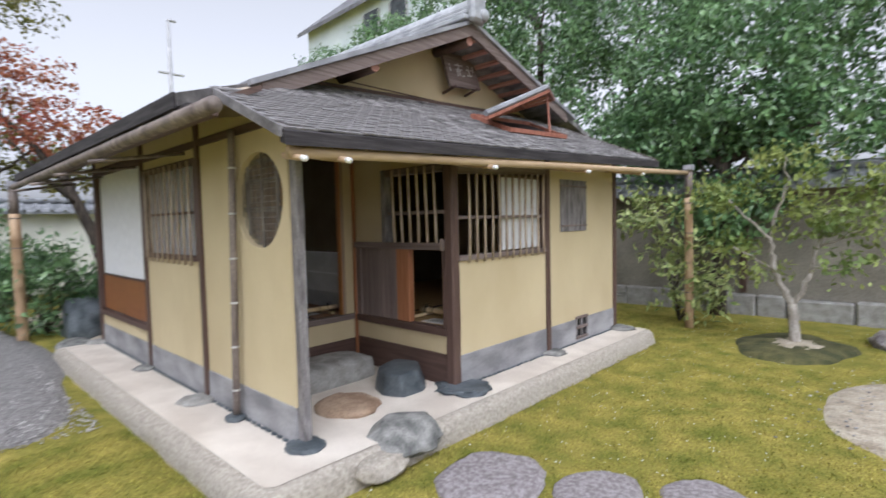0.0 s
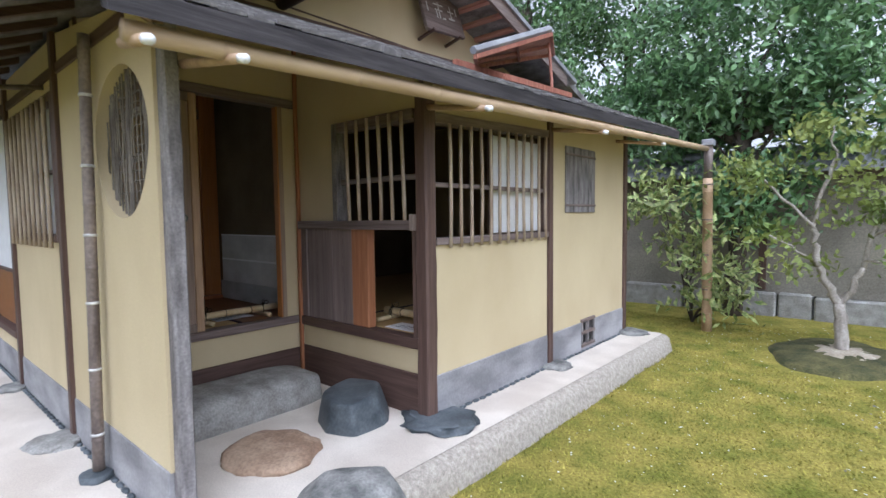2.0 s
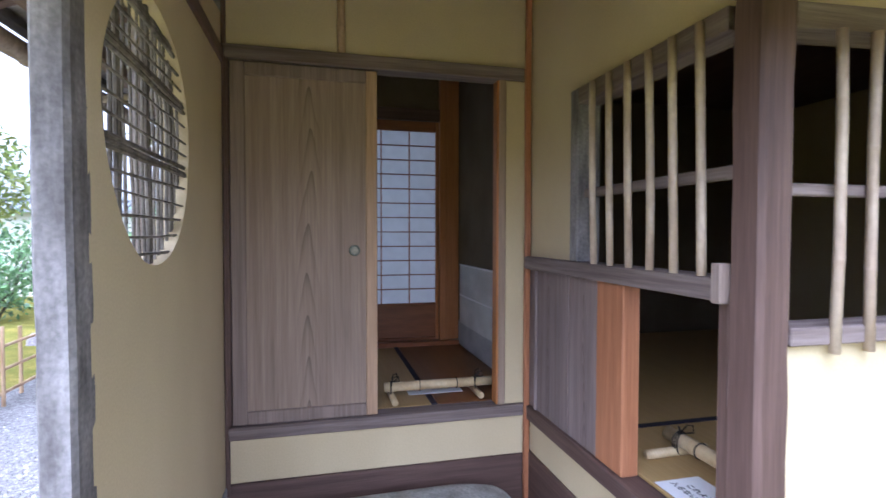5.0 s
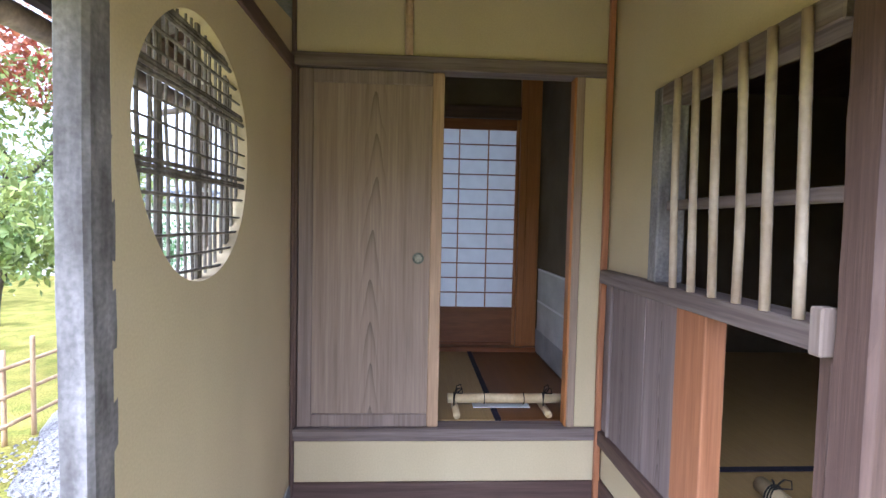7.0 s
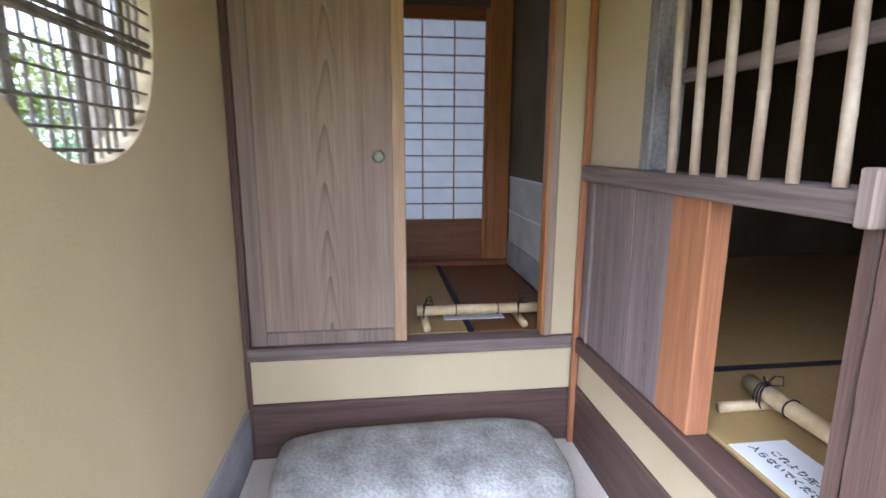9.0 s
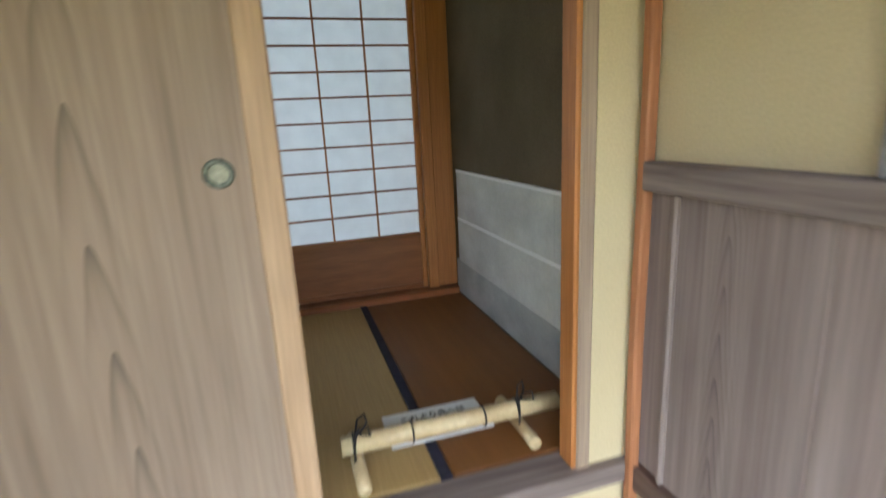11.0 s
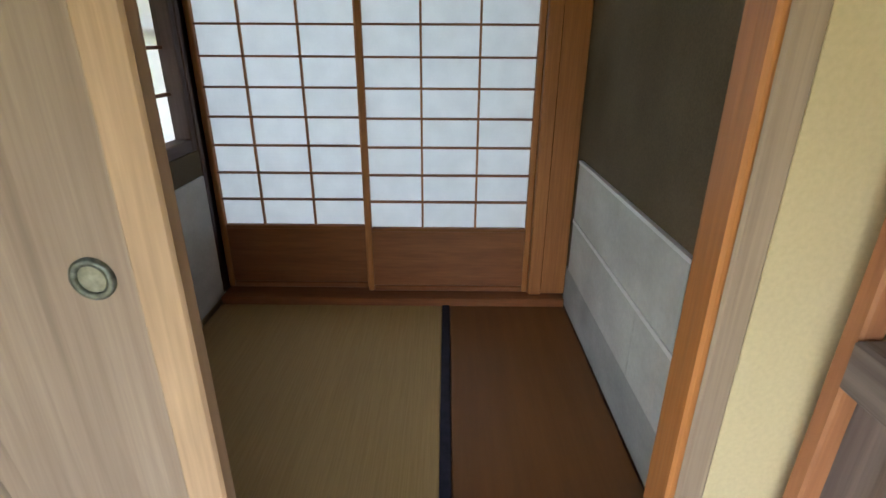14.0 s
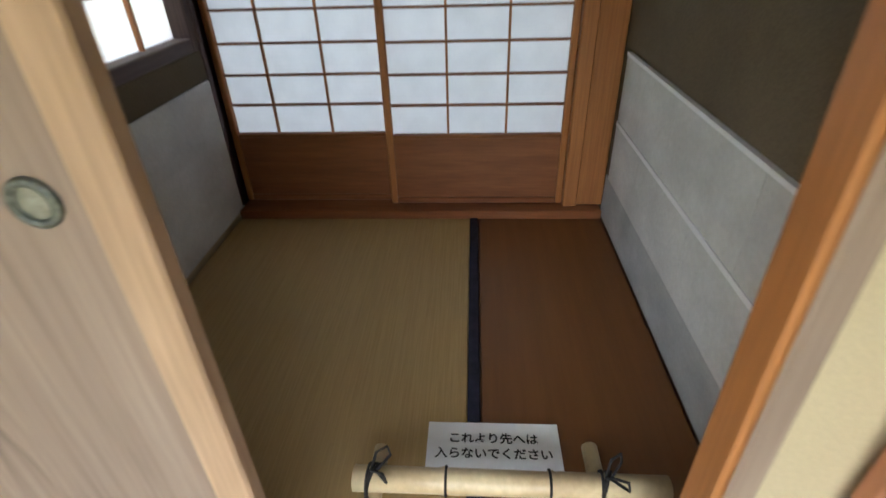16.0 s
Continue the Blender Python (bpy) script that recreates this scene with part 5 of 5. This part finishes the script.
def down_post(name, x, y, z1, r, label):
    """A bamboo downpipe post with a dark upper sleeve and a cap."""
    t = thing(name, label, "bamboo post", "bamboo downpipe posts")
    part("culm", bamboo((x + 0.02, y, -0.03), (x, y, z1 - 0.36), r, 0.36, 0.95, 14, seed=int(abs(x) * 10)), BAMBOO_TAN, t, "tan bamboo culm", True)
    part("sleeve", add_tube(bmesh.new(), [(x, y, z1 - 0.37), (x, y, z1 + 0.04)], [r * 0.85, r * 0.85], 14), BAMBOO_GREY, t, "dark weathered upper sleeve", True)
    part("cap", boxes(((x - r * 1.1, y - r * 1.1, z1 + 0.02), (x + r * 1.1, y + r * 1.1, z1 + 0.10)), bevel=0.01), LEADGREY, t, "grey cap")
    for k in range(4):
        part("wire_band", add_tube(bmesh.new(), [(x, y, 0.5 + k * 0.42), (x, y, 0.515 + k * 0.42)], [r + 0.004, r + 0.004], 14), BAMBOO_GREY, t)
    return t


down_post("bamboo_post", -1.49, 9.06, 2.20, 0.058, "tan bamboo downpipe post standing in the moss")
down_post("bamboo_post", -8.42, 2.55, 2.19, 0.07, "tan bamboo downpipe post among shrubs")


# ---- garden ----
def coping(parent, a, b, z, width, mat):
    """Rows of tiles on a garden wall."""
    a, b = Vector(a), Vector(b)
    d = (b - a).normalized()
    s = Vector((-d.y, d.x, 0))
    length = (b - a).length
    n = int(length / 0.27)
    for sgn in (-1, 1):
        bm = bmesh.new()
        v = [bm.verts.new(p) for p in (a + Vector((0, 0, z + 0.22)), b + Vector((0, 0, z + 0.22)), b + s * sgn * width + Vector((0, 0, z)), a + s * sgn * width + Vector((0, 0, z)),
                                       a + Vector((0, 0, z + 0.16)), b + Vector((0, 0, z + 0.16)), b + s * sgn * width + Vector((0, 0, z - 0.06)), a + s * sgn * width + Vector((0, 0, z - 0.06)))]
        for f in ((0, 1, 2, 3), (7, 6, 5, 4), (3, 2, 6, 7), (0, 3, 7, 4), (1, 5, 6, 2)):
            bm.faces.new([v[i] for i in f])
        part("coping", bm, mat, parent, "grey tiled coping")
        bm = bmesh.new()
        for i in range(n):
            p = a + d * (0.13 + i * 0.27)
            add_tube(bm, [p + Vector((0, 0, z + 0.23)), p + s * sgn * (width + 0.02) + Vector((0, 0, z + 0.015))], [0.04, 0.045], 6)
        part("coping_rolls", bm, mat, parent, "rounded cover tiles")
    part("ridge", add_tube(bmesh.new(), [a + Vector((0, 0, z + 0.27)), b + Vector((0, 0, z + 0.27))], [0.07, 0.07], 10), mat, parent, "ridge tiles", True)


gw = tagged(new("garden_wall_north"), "shaded earth garden wall with a tiled coping", "wall", kind="structure")
box_part("earth", -14, 7, 10.66, 10.9, 0.30, 1.95, GARDENWALL, gw)
for i in range(5):
    x = -6.4 + i * 2.6
    box_part("post", x, x + 0.1, 10.63, 10.66, 0.35, 1.95, DARKWOOD_UP, gw)
box_part("beam", -14, 7, 10.60, 10.66, 1.84, 1.95, GREYWOOD_X, gw)
coping(gw, (-14, 10.78, 0), (7, 10.78, 0), 2.0, 0.42, ROOFTILE)
rng = random.Random(8)
x = -9.0
while x < 6:
    w = rng.uniform(0.35, 0.9)
    if rng.random() < 0.3:
        box_part("foot_stone", x, x + w - 0.02, 10.56, 10.9, -0.05, 0.16, PALESTONE, gw, bevel=0.02)
        box_part("foot_stone", x, x + w - 0.02, 10.57, 10.9, 0.17, 0.32, PALESTONE, gw, bevel=0.02)
    else:
        box_part("foot_stone", x, x + w - 0.02, 10.55 + rng.uniform(-0.02, 0.02), 10.9, -0.05, 0.31 + rng.uniform(-0.02, 0.02), PALESTONE, gw, bevel=0.025)
    x += w
gw = tagged(new("garden_wall_west"), "cream plastered garden wall with a tiled coping", "wall", kind="structure")
box_part("plaster", -15.3, -15.0, -8, 10.6, 0, 2.0, PALEWALL, gw)
coping(gw, (-15.15, -8, 0), (-15.15, 10.6, 0), 2.05, 0.4, ROOFTILE)

# small tree in a ring of bare soil
patch("moss_mound", -0.15, 8.55, 0.60, 0.78, 0.03, DARKMOSS, "dark moss mound round the tree", 2.2, 30, dome=0.05)
patch("soil_ring", -0.15, 8.55, 0.28, 0.36, 0.065, SOIL, "bare soil ring round the tree foot", 4.2, 24, dome=0.02)
t = thing("camellia_tree", "slim pale-barked young tree with yellow-green leaves", "tree")
bm = bmesh.new()
B = (-0.15, 8.62, 0.03)
limb(bm, B, (-0.19, 8.63, 0.52), 0.062, 0.05, 0.015, 2)
part("trunk", bm, PALEBARK, t, smooth=True)
for i, (a, b, r) in enumerate((((-0.19, 8.63, 0.50), (-0.36, 8.6, 0.90), 0.042), ((-0.36, 8.6, 0.89), (-0.42, 8.62, 1.32), 0.034), ((-0.42, 8.62, 1.31), (-0.26, 8.7, 1.95), 0.022),
                                ((-0.40, 8.62, 1.25), (-0.85, 8.5, 1.78), 0.018), ((-0.19, 8.63, 0.5), (-0.02, 8.66, 0.88), 0.036), ((-0.02, 8.66, 0.87), (0.12, 8.75, 1.62), 0.024),
                                ((0.05, 8.7, 1.2), (0.55, 8.6, 1.45), 0.014), ((-0.36, 8.6, 0.92), (-0.75, 8.35, 1.2), 0.012), ((-0.02, 8.66, 0.95), (0.40, 8.5, 0.98), 0.012), ((-0.26, 8.7, 1.9), (-0.30, 8.75, 2.3), 0.012))):
    bm = bmesh.new()
    limb(bm, a, b, r, r * 0.7, 0.03, i + 11)
    part("branch", bm, PALEBARK, t, smooth=True)
v, f = clumps([((-0.28, 8.7, 2.15), (0.42, 0.42, 0.30), 0.9), ((-0.85, 8.5, 1.82), (0.36, 0.36, 0.22), 0.8), ((0.15, 8.75, 1.75), (0.45, 0.4, 0.24), 0.9), ((0.6, 8.6, 1.5), (0.42, 0.35, 0.22), 0.8),
               ((-0.72, 8.35, 1.22), (0.30, 0.3, 0.12), 0.35), ((0.38, 8.5, 1.02), (0.34, 0.3, 0.10), 0.35), ((-0.1, 8.6, 1.42), (0.40, 0.35, 0.10), 0.4), ((0.62, 8.9, 1.95), (0.5, 0.4, 0.22), 0.7), ((-0.5, 8.5, 0.88), (0.28, 0.3, 0.08), 0.22)],
              420, 0.085, 61, 0.27, shell=0.3)
leaves_object("crown", v, f, LEAF_LIGHT, t)

# spotted laurel shrub by the far corner
t = thing("laurel_shrub", "spotted laurel shrub with large pale-flecked leaves", "shrub")
bm = bmesh.new()
for i, (bx, by, bz) in enumerate(((-2.1, 9.3, 1.6), (-1.7, 9.25, 1.2), (-1.2, 9.35, 0.9), (-1.9, 9.5, 1.5), (-1.35, 9.3, 0.5))):
    limb(bm, (-1.75, 9.5, 0.0), (bx, by, bz), 0.018, 0.008, 0.06, i)
part("stems", bm, BARK, t, smooth=True)
v, f = clumps([((-2.15, 9.25, 1.62), (0.45, 0.3, 0.35), 1.0), ((-1.72, 9.25, 1.10), (0.42, 0.3, 0.25), 0.7), ((-1.22, 9.35, 0.72), (0.28, 0.25, 0.14), 0.5), ((-1.55, 9.3, 0.40), (0.35, 0.25, 0.16), 0.4), ((-1.25, 9.25, 0.25), (0.2, 0.2, 0.10), 0.2)],
              300, 0.15, 62, 0.2, shell=0.2)
leaves_object("crown", v, f, LEAF_SPOT, t)

# evergreen trees behind the north wall
for i, (bx, by, h, blobs) in enumerate((
    (-1.45, 10.35, 3.2, [((-1.4, 10.6, 3.7), (1.5, 0.9, 1.3), 1.0), ((-0.4, 10.5, 2.9), (1.0, 0.7, 0.6), 0.4), ((-2.4, 10.5, 2.9), (0.9, 0.7, 0.7), 0.4), ((-1.3, 10.25, 1.7), (0.65, 0.4, 0.5), 0.22)]),
    (0.9, 11.6, 3.5, [((0.9, 11.8, 4.3), (1.7, 1.1, 1.7), 1.0), ((1.9, 11.3, 3.1), (1.2, 0.8, 0.8), 0.5)]),
    (3.2, 11.6, 3.5, [((3.2, 11.8, 4.6), (1.7, 1.2, 2.0), 1.0), ((2.6, 11.0, 3.0), (1.1, 0.7, 0.8), 0.4)]),
    (-3.6, 12.0, 3.8, [((-3.6, 12.0, 4.6), (1.8, 1.2, 1.9), 1.0), ((-2.7, 11.4, 3.2), (1.3, 0.8, 0.9), 0.5)]),
    (-6.2, 12.6, 6.0, [((-6.3, 12.6, 7.0), (2.1, 1.2, 3.0), 1.9)]),
    (-9.2, 13.2, 6.0, [((-9.2, 13.2, 6.9), (2.2, 1.2, 2.4), 1.7)]),
    (-12.9, 13.6, 5.5, [((-12.8, 13.4, 6.8), (2.1, 1.2, 1.8), 1.6), ((-15.6, 13.0, 6.7), (1.9, 1.1, 1.5), 1.2)]),
    (-0.8, 12.8, 5.0, [((-0.9, 12.9, 6.3), (2.3, 1.3, 1.9), 1.2)]),
    (2.4, 13.2, 5.5, [((2.4, 13.2, 6.9), (2.4, 1.3, 2.0), 1.2)]),
    (-4.2, 13.4, 5.5, [((-4.2, 13.4, 6.6), (2.1, 1.3, 1.7), 1.1)]))):
    limbs = [((bx, by, h * 0.75), (bl[0][0] + 0.3, bl[0][1], bl[0][2]), 0.07) for bl in blobs] + [((bx, by, h * 0.5), (bx + 0.8, by - 0.2, h * 0.95), 0.05), ((bx, by, h * 0.6), (bx - 0.8, by + 0.1, h), 0.05)]
    tree("evergreen_tree", "dense dark-green evergreen tree by the garden wall", "tree", (bx, by, -0.05), (bx + 0.1, by, h), 0.13, limbs, blobs, 6000, 0.135, BARK, LEAF, 70 + i, "evergreen trees", 0.24)

# maples and shrubs to the west
tree("maple_tree", "maple with reddening autumn leaves behind the house", "tree", (-9.6, 4.2, 0), (-10.0, 3.4, 2.6), 0.13,
     [((-10.0, 3.4, 2.5), (-10.4, 2.2, 4.2), 0.07), ((-10.0, 3.4, 2.5), (-9.6, 4.6, 3.6), 0.06), ((-9.9, 3.6, 2.0), (-9.2, 2.6, 3.0), 0.05)],
     [((-10.4, 2.6, 4.1), (1.2, 1.1, 0.7), 1.0), ((-9.8, 3.4, 3.3), (1.1, 1.0, 0.45), 0.7), ((-10.6, 1.6, 4.9), (0.9, 0.9, 0.5), 0.5)], 1900, 0.075, BARK, LEAF_RED, 91, "maple trees", 0.4, shell=0.2)
tree("maple_tree", "maple turning olive and orange at the lawn's edge", "tree", (-10.8, 2.6, 0), (-10.9, 2.2, 2.2), 0.10,
     [((-10.9, 2.2, 2.1), (-11.2, 1.6, 3.4), 0.06), ((-10.9, 2.2, 2.1), (-10.5, 3.3, 3.2), 0.05)],
     [((-10.9, 2.0, 3.2), (1.4, 1.3, 0.9), 1.0), ((-10.9, 3.6, 2.7), (1.1, 1.1, 0.6), 0.7), ((-11.2, 1.4, 4.4), (1.2, 1.1, 0.7), 0.6), ((-10.6, 2.7, 5.3), (0.9, 0.9, 0.4), 0.35)], 2400, 0.08, BARK, LEAF_OLIVE, 92, "maple trees", 0.4, shell=0.2)
tree("maple_tree", "red maple beyond the bamboo fence", "tree", (-8.6, -2.2, 0), (-8.5, -1.9, 1.8), 0.08,
     [((-8.5, -1.9, 1.8), (-8.0, -1.6, 2.7), 0.04), ((-8.5, -1.9, 1.8), (-9.2, -1.4, 2.8), 0.04)],
     [((-7.6, -1.0, 3.2), (0.8, 0.7, 0.35), 0.7), ((-7.2, -0.7, 3.7), (0.6, 0.6, 0.3), 0.4)], 1500, 0.075, BARK, LEAF_RED, 93, "maple trees", 0.4, shell=0.2)
tree("maple_tree", "green-leaved maple beyond the bamboo fence", "tree", (-7.2, -1.2, 0), (-7.1, -0.9, 1.6), 0.06,
     [((-7.1, -0.9, 1.5), (-6.2, 0.0, 1.9), 0.035), ((-7.1, -0.9, 1.2), (-6.6, -0.4, 1.5), 0.03), ((-7.1, -0.9, 1.6), (-7.6, -0.2, 2.8), 0.03)],
     [((-5.9, 0.15, 1.4), (0.7, 0.5, 0.42), 1.0), ((-6.6, -0.5, 1.9), (0.8, 0.7, 0.4), 0.7), ((-7.2, -0.9, 2.9), (0.9, 0.8, 0.5), 0.7), ((-8.0, -0.2, 2.2), (0.8, 0.7, 0.5), 0.7)], 1900, 0.10, BARK, LEAF_LIGHT, 94, "maple trees", 0.22, shell=0.2)
for i, (cx, cy, cz, rx, ry, rz) in enumerate(((-8.9, 2.9, 0.75, 0.75, 0.6, 0.75), (-9.4, 2.0, 1.1, 0.7, 0.6, 1.0), (-8.9, 3.9, 0.55, 0.7, 0.7, 0.5), (-10.0, 4.9, 0.8, 0.9, 0.8, 0.8), (-11.5, 0.6, 1.0, 1.0, 0.9, 1.0), (-12.5, -2.4, 1.2, 1.3, 1.2, 1.2), (-13.5, 3.2, 0.7, 1.0, 0.9, 0.6), (-10.2, -4.2, 1.6, 1.6, 1.3, 1.6), (-8.0, -6.0, 1.8, 1.6, 1.4, 1.8), (-12.8, -6.0, 2.2, 1.8, 1.6, 2.2), (-11.0, -1.6, 0.8, 0.9, 0.8, 0.7))):
    t = thing("evergreen_shrub", "dark evergreen shrub beside the garden path", "shrub", "evergreen shrubs")
    bm = bmesh.new()
    for k in range(5):
        limb(bm, (cx, cy, -0.02), (cx + rx * 0.6 * math.cos(k * 1.3), cy + ry * 0.6 * math.sin(k * 1.3), cz + 0.2), 0.02, 0.008, 0.05, k + i)
    part("stems", bm, BARK, t, smooth=True)
    v, f = clumps([((cx, cy, cz), (rx, ry, rz), 1.0)], 1500, 0.11, 110 + i, 0.28, shell=0.35)
    leaves_object("crown", v, f, LEAF, t)

# bamboo fence
fence = thing("bamboo_fence", "low tan bamboo fence lashed with cord", "fence")
y0 = 1.0
for k in range(14):
    x = -4.1 - k * 0.29 + (0.10 if k % 2 else 0)
    part("upright", bamboo((x, y0 + (0.03 if k % 2 else -0.03), -0.02), (x, y0 + (0.03 if k % 2 else -0.03), 0.66 + 0.06 * (k % 2)), 0.017, 0.2, 0.95, 8, seed=k), BAMBOO_TAN, fence, smooth=True)
for z in (0.14, 0.34, 0.54):
    part("rail", bamboo((-3.9, y0, z), (-8.2, y0, z), 0.016, 0.3, 0.9, 8, seed=int(z * 100)), BAMBOO_TAN, fence, smooth=True)
for x in (-6.72, -8.2):
    part("end_post", add_tube(bmesh.new(), [(x, y0 + 0.05, -0.05), (x, y0 + 0.05, 0.78)], [0.04, 0.037], 10), BARK, fence, "dark charred end post", True)

# ---- distance ----
h = thing("white_house", "pale rendered house with a dark roof behind the trees", "house")
hm = Matrix.Translation((-24.83, 25.46, 4.2)) @ Matrix.Rotation(radians(-2), 4, "Z")


def placed(bm, m):
    bmesh.ops.transform(bm, matrix=m, verts=bm.verts)
    return bm


part("wall", placed(boxes(((-4, -5, -4.3), (7, 5, 10.2)), bevel=0.02), hm), WHITEHOUSE, h)
bm = bmesh.new()
q = [(-4.5, -5.5, 10.0), (7.5, -5.5, 10.0), (7.5, 0, 14.6), (-4.5, 0, 14.6), (-4.5, 5.5, 10.0), (7.5, 5.5, 10.0)]
vv = [bm.verts.new(p) for p in q] + [bm.verts.new((a, b, c - 0.25)) for a, b, c in q]
for fc in ((0, 1, 2, 3), (3, 2, 5, 4), (9, 8, 7, 6), (10, 11, 8, 9), (0, 6, 7, 1), (4, 5, 11, 10), (0, 3, 9, 6), (3, 4, 10, 9), (1, 7, 8, 2), (2, 8, 11, 5)):
    bm.faces.new([vv[i] for i in fc])
part("roof", placed(bm, hm), HOUSEROOF, h, "dark shingle roof")
for k in range(2, 4):
    w = part("window", placed(boxes(((-2.5 + k * 2.4, -5.06, 8.0), (-1.2 + k * 2.4, -4.98, 9.4)), bevel=0.02), hm), GLASS_DARK, h)
    part("frame", placed(boxes(((-2.6 + k * 2.4, -5.10, 7.5), (-2.5 + k * 2.4, -4.98, 9.3)), ((-1.2 + k * 2.4, -5.10, 7.5), (-1.1 + k * 2.4, -4.98, 9.3)), bevel=0.01), hm), STEEL, w)
up = thing("utility_pole", "slim grey utility pole with a crossarm", "pole")
part("pole", add_tube(bmesh.new(), [(-29, 11.9, 0), (-29, 11.9, 12.8)], [0.16, 0.09], 10), STEEL, up, smooth=True)
part("crossarm", boxes(((-29.1, 11.3, 9.9), (-28.95, 12.6, 10.0)), bevel=0.02), STEEL, up)
part("lamp_arm", boxes(((-29.08, 11.9, 12.75), (-28.92, 12.3, 12.86)), bevel=0.02), STEEL, up)


# ---- loose gravel, moss blades, shingles ----
def on_path(rng):
    return rng.uniform(-9.5, -3.75), rng.uniform(1.1, 2.45), 0.036


scatter("gravel_stones", 5000, on_path, 0.016, PEBBLE, "loose grey gravel on the path", 5)
scatter("soil_pebbles", 700, lambda r: (1.25 + 0.85 * r.normal() * 0.55, 6.6 + 0.95 * r.normal() * 0.55, 0.035), 0.014, PEBBLE, "small pale pebbles on bare soil", 6)
scatter("fallen_bits", 900, lambda r: (r.uniform(-1.45, 1.6), r.uniform(2.2, 10), 0.012), 0.007, CARD, "small pale fallen petals and bits in the moss", 7, 0.25, "litter")


def moss_blades(count, seed):
    rng = np.random.default_rng(seed)
    x = rng.uniform(-4.5, 2.4, count * 2)
    y = 1.2 + 8.5 * rng.random(count * 2) ** 1.3
    keep = ~((x > -6.8) & (x < -1.50) & (y > 2.58) & (y < 8.02)) & ~((x < -3.6) & (y > 1.0))
    keep &= ((x + 0.98) / 0.32) ** 2 + ((y - 3.86) / 0.38) ** 2 > 1
    keep &= ((x + 0.42) / 0.27) ** 2 + ((y - 4.1) / 0.3) ** 2 > 1
    keep &= ((x - 1.25) / 0.95) ** 2 + ((y - 6.6) / 1.0) ** 2 > 1
    keep &= ((x + 0.15) / 0.72) ** 2 + ((y - 8.55) / 0.95) ** 2 > 1
    x, y = x[keep][:count], y[keep][:count]
    n = len(x)
    a = rng.uniform(0, 6.28, n)
    h = rng.uniform(0.008, 0.024, n)
    w = rng.uniform(0.003, 0.007, n)
    z = np.array([0.018 * noise.noise(Vector((p * 0.9, q * 0.9, 0))) + 0.010 * noise.noise(Vector((p * 3.7, q * 3.7, 4))) + 0.05 * math.exp(-((p + 2.9) ** 2 * 0.9 + (q - 1.95) ** 2 * 2.5)) for p, q in zip(x, y)]) - 0.003
    lean = rng.normal(size=(n, 2)) * 0.6
    v = np.stack([np.stack([x - w * np.cos(a), y - w * np.sin(a), z], 1), np.stack([x + w * np.cos(a), y + w * np.sin(a), z], 1),
                  np.stack([x + lean[:, 0] * h, y + lean[:, 1] * h, z + h], 1)], axis=1).reshape(-1, 3)
    f = np.arange(n * 3).reshape(-1, 3)
    tagged(leaves_object("moss_tufts", v, f, TUFT), "short yellow-green moss tufts", "moss", kind="stuff")


moss_blades(120000, 17)


def shingles():
    """Courses of thin overlapping shingles on the pent and the side slope."""
    rnd = random.Random(4)
    length, width, step = 0.13, 0.105, 0.062
    base = [(0, 0, 0), (0, width - 0.004, 0), (-length, width - 0.004, -0.004), (-length, 0, -0.004), (0, 0, 0.011), (0, width - 0.004, 0.011), (-length, width - 0.004, 0.004), (-length, 0, 0.004)]
    faces = [(4, 5, 6, 7), (0, 4, 7, 3), (0, 1, 5, 4), (1, 2, 6, 5), (3, 7, 6, 2), (0, 3, 2, 1)]
    shared = mesh("shingle", base, faces, SHINGLE)
    tilt = math.atan(0.441)
    verts, fcs = [], []
    made = 0
    rows = int(1.74 / (step * math.cos(tilt)))
    for r in range(rows):
        x = -1.568 - r * step * math.cos(tilt)
        y = 2.875 + (r % 2) * width / 2
        while y < 8.0:
            if x < -2.45 and (y < 2.95 or south_z(y) < pent_z(x, y) + 0.1):
                y += width
                continue
            if -2.62 < x < -2.12 and 5.66 < y < 6.82:
                y += width
                continue
            m = Matrix.Translation((x + rnd.uniform(-0.007, 0.007), y, pent_z(x, y) - 0.004 + rnd.uniform(0, 0.005))) @ Matrix.Rotation(0.0455, 4, "X") @ Matrix.Rotation(tilt - 0.05, 4, "Y") @ Matrix.Rotation(rnd.uniform(-0.03, 0.03), 4, "Z")
            if y < 4.6 and r < 18 and made < 290:
                ob = new("shingle", shared)
                ob.matrix_world = m
                ob.parent = roof
                made += 1
            else:
                k = len(verts)
                verts += [m @ Vector(p) for p in base]
                fcs += [tuple(k + i for i in f) for f in faces]
            y += width
    ob = new("shingle_courses", mesh("shingle_courses", verts, fcs, SHINGLE))
    ob.parent = roof
    tagged(ob, "overlapping weathered wood shingles", kind="stuff")


shingles()
